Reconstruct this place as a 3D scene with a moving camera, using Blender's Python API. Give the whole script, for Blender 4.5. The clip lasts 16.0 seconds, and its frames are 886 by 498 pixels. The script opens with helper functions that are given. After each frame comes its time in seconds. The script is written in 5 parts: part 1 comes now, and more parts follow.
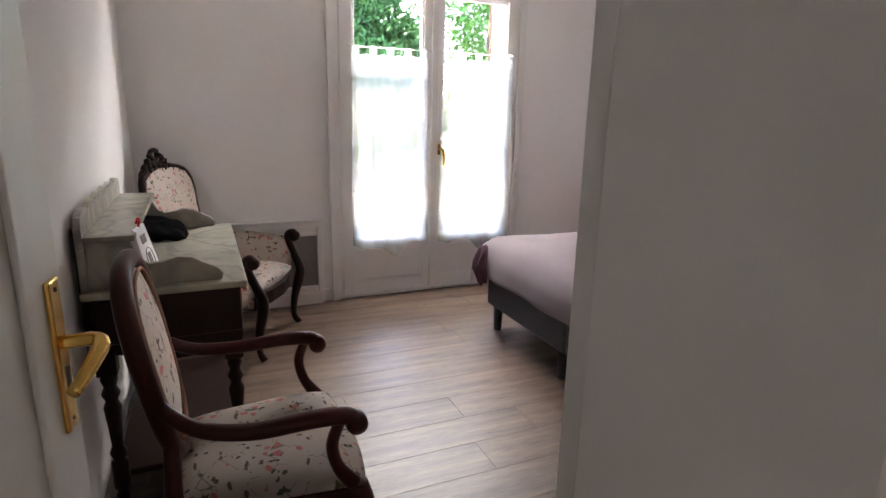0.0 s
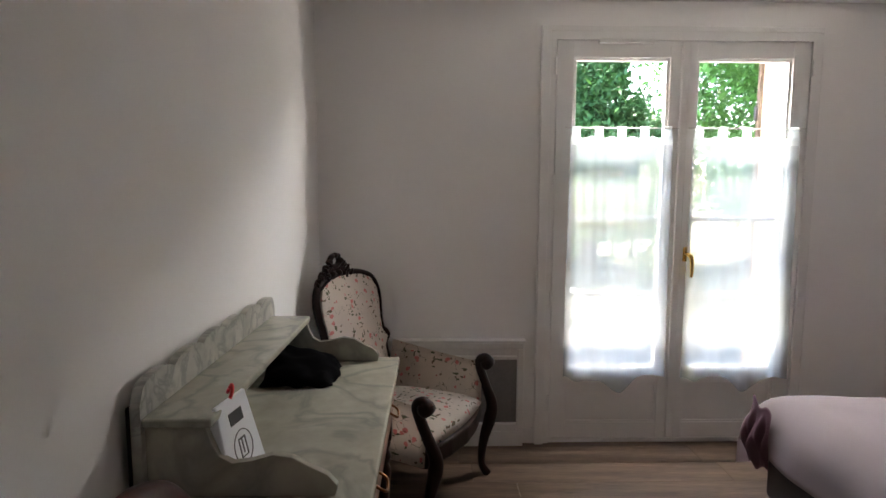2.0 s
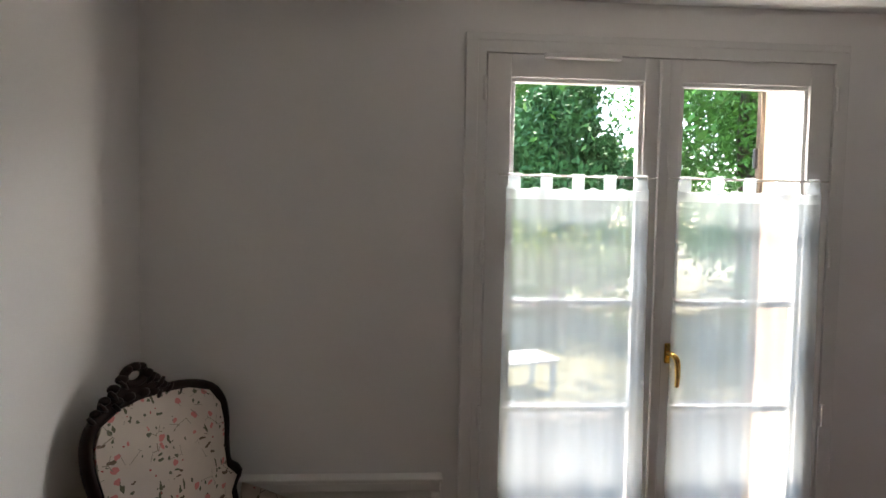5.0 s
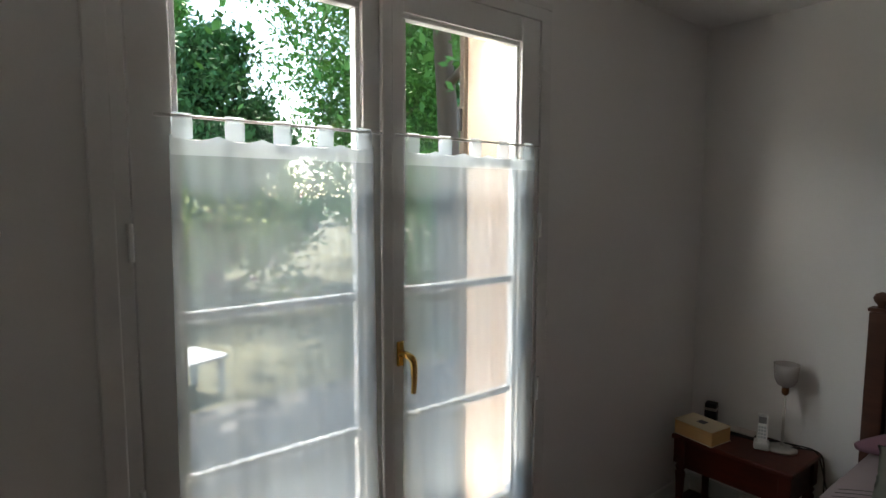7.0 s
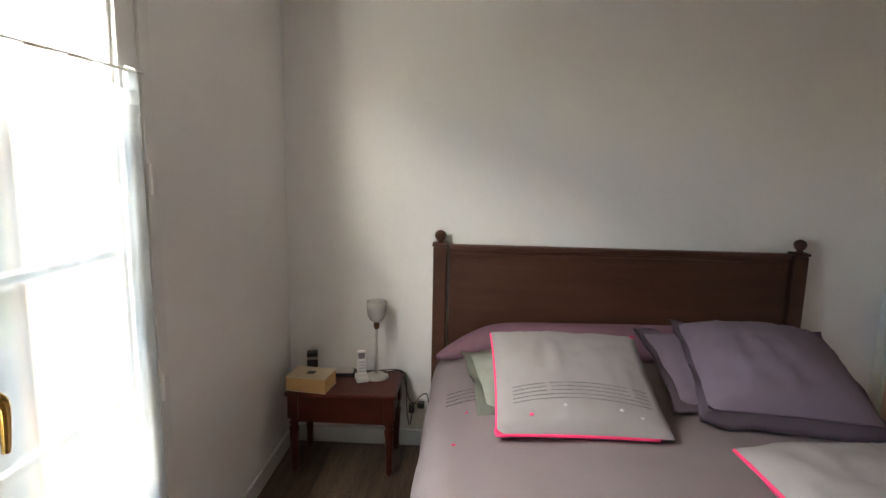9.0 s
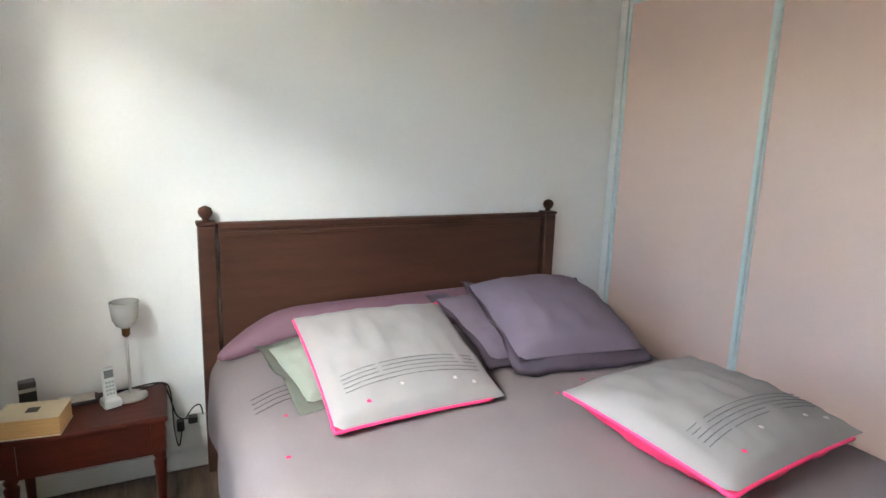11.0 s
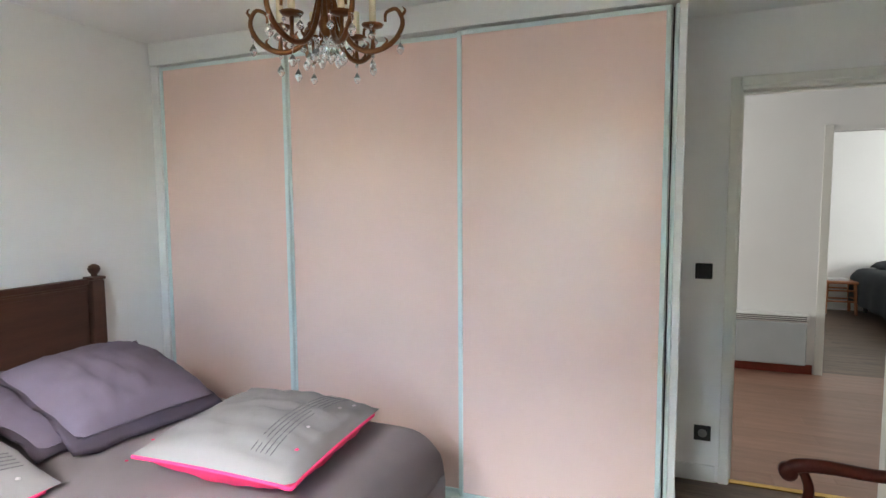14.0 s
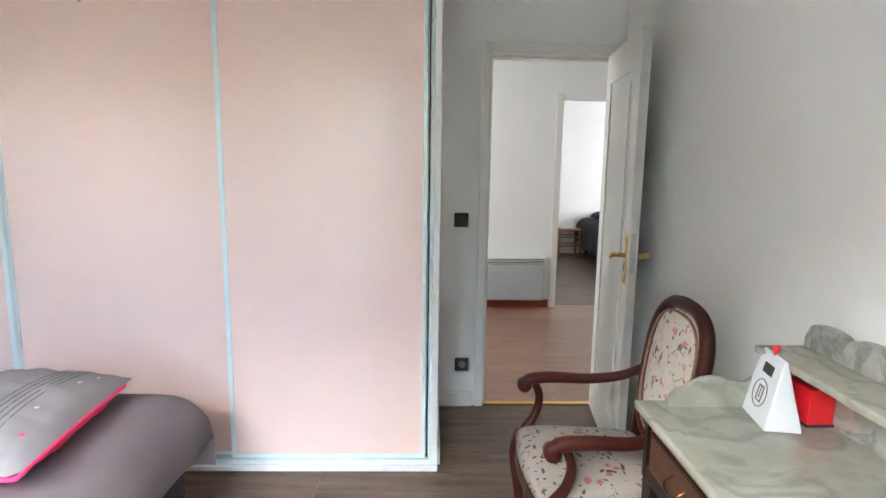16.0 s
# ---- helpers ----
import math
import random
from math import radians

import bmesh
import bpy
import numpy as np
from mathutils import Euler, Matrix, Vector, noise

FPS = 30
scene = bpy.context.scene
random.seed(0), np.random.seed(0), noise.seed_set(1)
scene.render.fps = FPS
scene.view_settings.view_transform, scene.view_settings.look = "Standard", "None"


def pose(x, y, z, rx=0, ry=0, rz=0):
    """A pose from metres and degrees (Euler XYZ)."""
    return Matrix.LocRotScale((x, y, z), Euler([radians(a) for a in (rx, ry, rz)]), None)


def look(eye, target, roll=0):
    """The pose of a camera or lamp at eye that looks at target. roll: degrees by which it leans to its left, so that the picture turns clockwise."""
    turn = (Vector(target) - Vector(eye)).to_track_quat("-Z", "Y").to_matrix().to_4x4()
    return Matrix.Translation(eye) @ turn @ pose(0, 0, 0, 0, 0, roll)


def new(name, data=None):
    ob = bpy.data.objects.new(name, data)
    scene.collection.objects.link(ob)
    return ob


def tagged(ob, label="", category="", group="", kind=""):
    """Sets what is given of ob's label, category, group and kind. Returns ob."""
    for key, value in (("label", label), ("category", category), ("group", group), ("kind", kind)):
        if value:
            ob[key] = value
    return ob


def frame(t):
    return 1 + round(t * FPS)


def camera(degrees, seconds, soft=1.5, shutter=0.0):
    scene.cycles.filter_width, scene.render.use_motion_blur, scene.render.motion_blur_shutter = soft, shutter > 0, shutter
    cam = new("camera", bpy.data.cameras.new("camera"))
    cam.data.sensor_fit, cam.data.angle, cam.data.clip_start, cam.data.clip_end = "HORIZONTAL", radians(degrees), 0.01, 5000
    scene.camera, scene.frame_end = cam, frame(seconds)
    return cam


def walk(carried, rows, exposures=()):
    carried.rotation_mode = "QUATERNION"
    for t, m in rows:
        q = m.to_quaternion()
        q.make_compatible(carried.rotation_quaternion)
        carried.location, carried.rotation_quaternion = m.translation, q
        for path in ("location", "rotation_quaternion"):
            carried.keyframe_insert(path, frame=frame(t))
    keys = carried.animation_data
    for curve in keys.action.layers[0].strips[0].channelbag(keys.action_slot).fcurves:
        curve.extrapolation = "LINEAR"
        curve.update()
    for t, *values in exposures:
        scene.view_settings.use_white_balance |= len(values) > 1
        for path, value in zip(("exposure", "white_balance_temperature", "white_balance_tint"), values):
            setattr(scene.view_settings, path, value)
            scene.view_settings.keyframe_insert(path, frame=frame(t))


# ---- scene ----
cam = camera(76.6, 16.0)
PATH = [
    (0, (0.749, 0.85, 1.368), (1.52, 2.63, 0.881), 1.3),
    (0.5, (0.8, 1.018, 1.367), (1.258, 2.911, 0.914), 0.7),
    (1, (0.896, 1.227, 1.372), (1.19, 3.166, 0.978), 0.7),
    (1.5, (0.938, 1.421, 1.399), (1.022, 3.398, 1.107), -0.3),
    (2, (0.98, 1.673, 1.425), (1.02, 3.662, 1.213), 0.2),
    (2.5, (1.063, 1.845, 1.422), (1.179, 3.833, 1.234), -0.1),
    (3, (1.208, 1.932, 1.463), (1.314, 3.911, 1.192), 0.3),
    (3.5, (1.244, 2.006, 1.499), (1.307, 3.987, 1.23), 1.2),
    (6, (1.403, 3.01, 1.588), (1.748, 4.98, 1.583), 0.3),
    (6.5, (1.377, 3.144, 1.558), (2.183, 4.972, 1.468), -0.6),
    (7, (1.397, 3.261, 1.568), (2.635, 4.82, 1.381), 0.2),
    (7.5, (1.393, 3.405, 1.543), (2.931, 4.654, 1.276), 0.3),
    (8, (1.393, 3.551, 1.537), (3.195, 4.356, 1.213), 1.4),
    (8.5, (1.385, 3.661, 1.539), (3.315, 4.072, 1.213), 1.3),
    (11, (1.697, 4.069, 1.466), (3.451, 3.183, 1.099), 1.8),
    (11.5, (1.681, 4.089, 1.455), (3.261, 2.941, 1.026), 1.6),
    (12, (1.584, 4.087, 1.446), (3.021, 2.767, 1.007), 0.8),
    (12.5, (1.521, 4.099, 1.431), (2.736, 2.589, 0.936), 0.1),
    (13, (1.516, 4.148, 1.451), (2.327, 2.385, 0.965), -0.1),
    (13.5, (1.498, 4.172, 1.478), (2.27, 2.349, 1.194), -0.3),
    (14, (1.476, 4.192, 1.493), (2.198, 2.334, 1.325), -0.4),
    (14.5, (1.444, 4.188, 1.49), (1.817, 2.229, 1.342), 0.3),
    (15, (1.433, 4.2, 1.485), (1.493, 2.208, 1.317), 0.9),
    (15.5, (1.432, 4.198, 1.473), (1.403, 2.216, 1.207), 0.9),
    (16, (1.439, 4.199, 1.463), (1.393, 2.225, 1.149), 0.8),
]
walk(cam, [(t, look(eye, target, roll)) for t, eye, target, roll in PATH],
     exposures=[(0.0, 4.75, 7000, 19), (0.5, 4.25, 7000, 13), (1.0, 4.25, 7000, 14), (3.5, 3.85, 7200, 15), (5.5, 3.25, 7200, 13), (6.5, 2.7, 7000, 13), (7.1, 2.6, 7000, 7), (7.5, 2.85, 7000, 8), (8.0, 4.05, 7500, 14), (8.6, 4.1, 7500, 12), (11.0, 5.12, 6700, 4), (13.0, 5.15, 6700, 5), (16.0, 5.75, 6400, 8)])

# ---- daylight ----
world = bpy.data.worlds.new("daylight")
scene.world = world
world.use_nodes = True
wn = world.node_tree.nodes
sky = wn.new("ShaderNodeTexSky")
sky.sky_type = "NISHITA"
sky.sun_disc = False
TO_SUN = Vector((0.45, 0.8, 1.5)).normalized()
sky.sun_elevation = math.asin(TO_SUN.z)
sky.sun_rotation = math.atan2(TO_SUN.x, TO_SUN.y)
world.node_tree.links.new(sky.outputs[0], wn["Background"].inputs[0])
wn["Background"].inputs[1].default_value = 0.13
sun_data = bpy.data.lights.new("sun", "SUN")
sun_data.energy, sun_data.angle, sun_data.color = 2.5, radians(0.8), (1.0, 0.95, 0.87)
sun = new("sun", sun_data)
sun.matrix_world = look(TO_SUN * 30, (0, 0, 0))


def area_lamp(name, eye, target, sx, sy, watts, colour=(0.97, 0.98, 1.0)):
    """A rectangular area lamp, added as fill in place of daylight."""
    d = bpy.data.lights.new(name, "AREA")
    d.shape, d.size, d.size_y, d.energy, d.color = "RECTANGLE", sx, sy, watts, colour
    ob = new(name, d)
    ob.matrix_world = look(eye, target)
    return ob


# Unseen strips added above and below the glass to lift the room's light.
area_lamp("fill_window_head", (2.31, 4.90, 2.235), (2.31, 3.2, 0.9), 1.15, 0.12, 7.5, (0.95, 0.98, 1.0))
area_lamp("fill_window_sill", (2.31, 4.90, 0.12), (2.31, 3.6, 1.9), 1.15, 0.12, 4.5, (1.0, 0.97, 0.92))
# Added lamps for daylight from windows out of view; no opening is built.
area_lamp("daylight_fill_far_room", (-3.2, -3.0, 1.3), (0, -3.0, 1.1), 1.2, 1.3, 1.9)
area_lamp("daylight_fill_hall", (3.1, -0.2, 1.4), (0, -0.2, 1.1), 0.9, 1.2, 0.75)


# ---- materials ----
def material(name, colour, rough=0.6, metal=0.0, var=0.12, scale=6.0, fine=60.0, bump=0.1, stretch=(1, 1, 1), rand=0.0, coat=0.0, trans=0.0, dist=0.004, spec=0.5):
    """A surface whose colour varies at two scales, with fine relief."""
    m = bpy.data.materials.new(name)
    m.use_nodes = True
    n, l = m.node_tree.nodes, m.node_tree.links
    b = n["Principled BSDF"]
    co, mp = n.new("ShaderNodeTexCoord"), n.new("ShaderNodeMapping")
    mp.inputs["Scale"].default_value = stretch
    l.new(co.outputs["Object"], mp.inputs[0])
    big, small = n.new("ShaderNodeTexNoise"), n.new("ShaderNodeTexNoise")
    big.inputs["Scale"].default_value, small.inputs["Scale"].default_value = scale, fine
    big.inputs["Detail"].default_value, small.inputs["Detail"].default_value = 5, 3
    add = n.new("ShaderNodeMath")
    add.operation = "MULTIPLY_ADD"
    add.inputs[1].default_value = 0.5
    l.new(mp.outputs[0], big.inputs[0]), l.new(mp.outputs[0], small.inputs[0])
    l.new(small.outputs[0], add.inputs[0]), l.new(big.outputs[0], add.inputs[2])
    ramp = n.new("ShaderNodeMapRange")
    ramp.inputs[1].default_value, ramp.inputs[2].default_value = 0.45, 1.05
    ramp.inputs[3].default_value, ramp.inputs[4].default_value = 1 - var, 1 + var
    l.new(add.outputs[0], ramp.inputs[0])
    value = ramp.outputs[0]
    if rand:
        info, rr, mul = n.new("ShaderNodeObjectInfo"), n.new("ShaderNodeMapRange"), n.new("ShaderNodeMath")
        rr.inputs[3].default_value, rr.inputs[4].default_value = 1 - rand, 1 + rand
        mul.operation = "MULTIPLY"
        l.new(info.outputs["Random"], rr.inputs[0]), l.new(rr.outputs[0], mul.inputs[0]), l.new(value, mul.inputs[1])
        value = mul.outputs[0]
    mix = n.new("ShaderNodeVectorMath")
    mix.operation = "SCALE"
    mix.inputs[0].default_value = colour
    l.new(value, mix.inputs["Scale"])
    l.new(mix.outputs[0], b.inputs["Base Color"])
    b.inputs["Roughness"].default_value, b.inputs["Metallic"].default_value = rough, metal
    b.inputs["Coat Weight"].default_value = coat
    b.inputs["Specular IOR Level"].default_value = spec
    b.inputs["Transmission Weight"].default_value = trans
    if bump:
        bp = n.new("ShaderNodeBump")
        bp.inputs["Strength"].default_value, bp.inputs["Distance"].default_value = bump, dist
        l.new(add.outputs[0], bp.inputs["Height"]), l.new(bp.outputs[0], b.inputs["Normal"])
    return m


def spots(m, layers):
    """Printed spots laid over a fabric: (cell scale, stretch, turn, size, share, colour)."""
    n, l = m.node_tree.nodes, m.node_tree.links
    b = n["Principled BSDF"]
    co = n.new("ShaderNodeTexCoord")
    warp = n.new("ShaderNodeTexNoise")
    warp.inputs["Scale"].default_value = 30
    l.new(co.outputs["Object"], warp.inputs[0])
    off = n.new("ShaderNodeVectorMath")
    off.operation = "MULTIPLY_ADD"
    off.inputs[1].default_value = (0.03, 0.03, 0.03)
    l.new(warp.outputs["Color"], off.inputs[0]), l.new(co.outputs["Object"], off.inputs[2])
    colour = b.inputs["Base Color"].links[0].from_socket
    for scale, stretch, turn, size, share, tint in layers:
        mp, v = n.new("ShaderNodeMapping"), n.new("ShaderNodeTexVoronoi")
        mp.inputs["Scale"].default_value = stretch
        mp.inputs["Rotation"].default_value = [radians(a) for a in turn]
        v.inputs["Scale"].default_value = scale
        l.new(off.outputs[0], mp.inputs[0]), l.new(mp.outputs[0], v.inputs[0])
        near, pick, both, sep = n.new("ShaderNodeMath"), n.new("ShaderNodeMath"), n.new("ShaderNodeMath"), n.new("ShaderNodeSeparateColor")
        near.operation, pick.operation, both.operation = "LESS_THAN", "LESS_THAN", "MULTIPLY"
        near.inputs[1].default_value, pick.inputs[1].default_value = size, share
        l.new(v.outputs["Distance"], near.inputs[0]), l.new(v.outputs["Color"], sep.inputs[0]), l.new(sep.outputs[0], pick.inputs[0])
        l.new(near.outputs[0], both.inputs[0]), l.new(pick.outputs[0], both.inputs[1])
        mx = n.new("ShaderNodeMix")
        mx.data_type = "RGBA"
        l.new(both.outputs[0], mx.inputs["Factor"]), l.new(colour, mx.inputs["A"])
        mx.inputs["B"].default_value = (*tint, 1)
        colour = mx.outputs["Result"]
    l.new(colour, b.inputs["Base Color"])
    return m


def stems(m, scale, width, tint):
    """Thin printed stems that come and go over a fabric."""
    n, l = m.node_tree.nodes, m.node_tree.links
    b = n["Principled BSDF"]
    co, v, nz = n.new("ShaderNodeTexCoord"), n.new("ShaderNodeTexVoronoi"), n.new("ShaderNodeTexNoise")
    v.feature = "DISTANCE_TO_EDGE"
    v.inputs["Scale"].default_value, nz.inputs["Scale"].default_value = scale, 16
    thin, some, both, mx = n.new("ShaderNodeMath"), n.new("ShaderNodeMath"), n.new("ShaderNodeMath"), n.new("ShaderNodeMix")
    thin.operation, some.operation, both.operation, mx.data_type = "LESS_THAN", "GREATER_THAN", "MULTIPLY", "RGBA"
    thin.inputs[1].default_value, some.inputs[1].default_value = width, 0.54
    l.new(co.outputs["Object"], v.inputs[0]), l.new(co.outputs["Object"], nz.inputs[0])
    l.new(v.outputs["Distance"], thin.inputs[0]), l.new(nz.outputs[0], some.inputs[0])
    l.new(thin.outputs[0], both.inputs[0]), l.new(some.outputs[0], both.inputs[1]), l.new(both.outputs[0], mx.inputs["Factor"])
    l.new(b.inputs["Base Color"].links[0].from_socket, mx.inputs["A"])
    mx.inputs["B"].default_value = (*tint, 1)
    l.new(mx.outputs["Result"], b.inputs["Base Color"])
    return m


def veins(m, scale, tint):
    """Grey veins through marble."""
    n, l = m.node_tree.nodes, m.node_tree.links
    b = n["Principled BSDF"]
    co, nz, r = n.new("ShaderNodeTexCoord"), n.new("ShaderNodeTexNoise"), n.new("ShaderNodeValToRGB")
    nz.inputs["Scale"].default_value, nz.inputs["Detail"].default_value, nz.inputs["Distortion"].default_value = scale, 6, 1.2
    e = r.color_ramp.elements
    e[0].position, e[0].color, e[1].position, e[1].color = 0.44, (0, 0, 0, 1), 0.5, (1, 1, 1, 1)
    e2 = r.color_ramp.elements.new(0.56)
    e2.color = (0, 0, 0, 1)
    mx, src = n.new("ShaderNodeMix"), b.inputs["Base Color"].links[0].from_socket
    mx.data_type = "RGBA"
    mx.inputs["B"].default_value = (*tint, 1)
    half = n.new("ShaderNodeMath")
    half.operation = "MULTIPLY"
    half.inputs[1].default_value = 0.6
    l.new(co.outputs["Object"], nz.inputs[0]), l.new(nz.outputs[0], r.inputs[0]), l.new(r.outputs[0], half.inputs[0])
    l.new(half.outputs[0], mx.inputs["Factor"]), l.new(src, mx.inputs["A"]), l.new(mx.outputs["Result"], b.inputs["Base Color"])
    return m


def clear_glass(name, tint=(1, 1, 1)):
    m = bpy.data.materials.new(name)
    m.use_nodes = True
    n, l = m.node_tree.nodes, m.node_tree.links
    n.remove(n["Principled BSDF"])
    tr, gl, mx = n.new("ShaderNodeBsdfTransparent"), n.new("ShaderNodeBsdfGlossy"), n.new("ShaderNodeMixShader")
    tr.inputs[0].default_value = (*tint, 1)
    gl.inputs["Roughness"].default_value = 0.02
    mx.inputs[0].default_value = 0.04
    l.new(tr.outputs[0], mx.inputs[1]), l.new(gl.outputs[0], mx.inputs[2])
    l.new(mx.outputs[0], n["Material Output"].inputs[0])
    return m


def sheer(name, see):
    """Thin woven voile: part open weave, part lit through, part white."""
    m = bpy.data.materials.new(name)
    m.use_nodes = True
    n, l = m.node_tree.nodes, m.node_tree.links
    n.remove(n["Principled BSDF"])
    tr, tl, df = n.new("ShaderNodeBsdfTransparent"), n.new("ShaderNodeBsdfTranslucent"), n.new("ShaderNodeBsdfDiffuse")
    tl.inputs[0].default_value = df.inputs[0].default_value = (0.54, 0.58, 0.59, 1)
    co, nz, mr = n.new("ShaderNodeTexCoord"), n.new("ShaderNodeTexNoise"), n.new("ShaderNodeMapRange")
    nz.inputs["Scale"].default_value = 400
    mr.inputs[3].default_value, mr.inputs[4].default_value = 1 - see - 0.01, 1 - see + 0.01
    l.new(co.outputs["Object"], nz.inputs[0]), l.new(nz.outputs[0], mr.inputs[0])
    a, b = n.new("ShaderNodeMixShader"), n.new("ShaderNodeMixShader")
    a.inputs[0].default_value = 0.3
    l.new(tl.outputs[0], a.inputs[1]), l.new(df.outputs[0], a.inputs[2])
    l.new(mr.outputs[0], b.inputs[0]), l.new(tr.outputs[0], b.inputs[1]), l.new(a.outputs[0], b.inputs[2])
    l.new(b.outputs[0], n["Material Output"].inputs[0])
    return m


WALL = material("wall_paint", (0.83, 0.825, 0.81), 0.75, var=0.03, scale=1.5, fine=220, bump=0.12)
CEIL = material("ceiling_paint", (0.85, 0.85, 0.84), 0.85, var=0.03, scale=1.2, fine=160, bump=0.1)
TRIM = material("white_gloss_paint", (0.76, 0.76, 0.74), 0.38, var=0.04, scale=5, fine=90, bump=0.05)
DOORPAINT = material("door_paint", (0.74, 0.73, 0.68), 0.4, var=0.04, scale=4, fine=80, bump=0.08, stretch=(3, 3, 0.4))
PLANK = material("laminate_oak_grey", (0.125, 0.082, 0.056), 0.42, var=0.68, scale=3.2, fine=26, bump=0.1, stretch=(0.55, 6, 6), rand=0.09)
PLANK_HALL = material("laminate_oak_pink", (0.27, 0.155, 0.11), 0.38, var=0.28, scale=3.2, fine=26, bump=0.1, stretch=(0.55, 6, 6), rand=0.1)
JOINT = material("floor_joint", (0.07, 0.05, 0.04), 0.8)
BRASS = material("brass", (0.72, 0.47, 0.14), 0.22, 1.0, var=0.12, scale=20, bump=0.04)
DARKBRASS = material("aged_brass", (0.15, 0.065, 0.028), 0.34, 1.0, var=0.3, scale=30, fine=160, bump=0.25)
STEEL = material("brushed_steel", (0.6, 0.58, 0.55), 0.3, 1.0, var=0.08, scale=20)
PINK = material("blush_lacquer", (0.84, 0.615, 0.545), 0.27, var=0.025, scale=1.2, fine=8, bump=0.02)
AQUA = material("pale_aqua_aluminium", (0.66, 0.75, 0.73), 0.33, var=0.05, scale=8, bump=0.03)
BLACK = material("black_plastic", (0.015, 0.015, 0.016), 0.45, var=0.2, scale=30, bump=0.05)
WHITEPLASTIC = material("white_plastic", (0.75, 0.75, 0.73), 0.35, var=0.03, bump=0.02)
MAHOGANY = material("dark_mahogany", (0.014, 0.0055, 0.0045), 0.38, var=0.4, scale=14, fine=90, bump=0.08, stretch=(2, 2, 0.5), spec=0.15)
REDWOOD = material("reddish_mahogany", (0.045, 0.009, 0.006), 0.36, var=0.35, scale=10, fine=80, bump=0.08, spec=0.22)
CHERRY = material("cherry_wood", (0.075, 0.013, 0.007), 0.32, var=0.3, scale=8, fine=60, bump=0.06, stretch=(5, 0.6, 5), spec=0.25)
HEADWOOD = material("brown_stained_pine", (0.068, 0.027, 0.017), 0.5, spec=0.3, var=0.25, scale=6, fine=50, bump=0.1, stretch=(4, 0.4, 4))
DESKWOOD = material("dark_walnut", (0.016, 0.006, 0.0045), 0.42, var=0.35, scale=9, fine=70, bump=0.08, spec=0.25)
DRAWERWOOD = material("worn_walnut_drawer", (0.10, 0.036, 0.017), 0.4, var=0.35, scale=9, fine=70, bump=0.08, stretch=(3, 0.5, 3))
MARBLE = veins(material("veined_marble", (0.37, 0.355, 0.29), 0.24, var=0.2, scale=5, fine=24, bump=0.02), 3.2, (0.2, 0.21, 0.19))
MARBLE_DARK = veins(material("mottled_marble_back", (0.42, 0.41, 0.36), 0.3, var=0.35, scale=9, fine=30, bump=0.03), 9.0, (0.14, 0.15, 0.14))
DUVET = material("mauve_cotton", (0.375, 0.31, 0.315), 0.85, var=0.06, scale=4, fine=400, bump=0.2, dist=0.002)
PLUM = material("plum_cotton", (0.17, 0.085, 0.115), 0.85, var=0.08, scale=6, fine=400, bump=0.2, dist=0.002)
LILAC = material("lilac_cotton", (0.16, 0.12, 0.155), 0.85, var=0.07, scale=6, fine=400, bump=0.2, dist=0.002)
GREYCOTTON = material("pale_grey_cotton", (0.265, 0.235, 0.232), 0.85, var=0.05, scale=5, fine=400, bump=0.2, dist=0.002)
SAGE = material("sage_white_cotton", (0.23, 0.24, 0.20), 0.85, var=0.08, scale=9, fine=300, bump=0.2, dist=0.002)
HOTPINK = material("neon_pink_cotton", (0.90, 0.035, 0.16), 0.7, var=0.06, scale=8, fine=300, bump=0.1)
STITCH = material("charcoal_thread", (0.10, 0.09, 0.095), 0.8, var=0.2)
PETAL = material("white_print", (0.50, 0.42, 0.42), 0.8, var=0.1)
BEDBASE = material("charcoal_bed_fabric", (0.055, 0.05, 0.055), 0.9, var=0.15, scale=10, fine=300, bump=0.3, dist=0.002)
BLACKCLOTH = material("black_cloth", (0.006, 0.006, 0.008), 0.95, spec=0.08, var=0.3, scale=14, fine=300, bump=0.3)
FLORAL = spots(material("floral_tapestry", (0.66, 0.58, 0.51), 0.85, var=0.06, scale=12, fine=500, bump=0.25, dist=0.001),
               [(40, (1, 1, 0.30), (35, 20, 50), 0.25, 0.36, (0.13, 0.13, 0.08)), (42, (1, 0.30, 1), (-30, 50, 10), 0.25, 0.34, (0.17, 0.12, 0.08)),
                (40, (0.30, 1, 1), (15, -35, 70), 0.24, 0.34, (0.13, 0.14, 0.09)), (24, (1, 1, 1), (0, 0, 0), 0.27, 0.5, (0.66, 0.24, 0.23)),
                (55, (1, 1, 1), (20, 0, 0), 0.26, 0.06, (0.45, 0.10, 0.10))])
stems(FLORAL, 17.0, 0.013, (0.28, 0.24, 0.18))
PIPING = material("brown_gimp_braid", (0.28, 0.14, 0.09), 0.8, var=0.25, scale=60)
GREYMESH = material("grey_heater_metal", (0.20, 0.20, 0.20), 0.5, 0.2, var=0.1, scale=80, fine=300, bump=0.25)
GREYHEAT = material("pale_grey_heater", (0.42, 0.45, 0.46), 0.45, var=0.04, scale=8, bump=0.05)
REDCARD = material("red_card", (0.72, 0.012, 0.02), 0.4, var=0.06, bump=0.03)
WHITECARD = material("white_card", (0.74, 0.76, 0.79), 0.6, var=0.04, bump=0.04)
YELLOWPAGES = material("book_page_edge", (0.62, 0.38, 0.16), 0.8, var=0.15, scale=10, fine=120, stretch=(1, 1, 14))
COVER = material("cream_book_cover", (0.66, 0.56, 0.38), 0.55, var=0.06, scale=9)
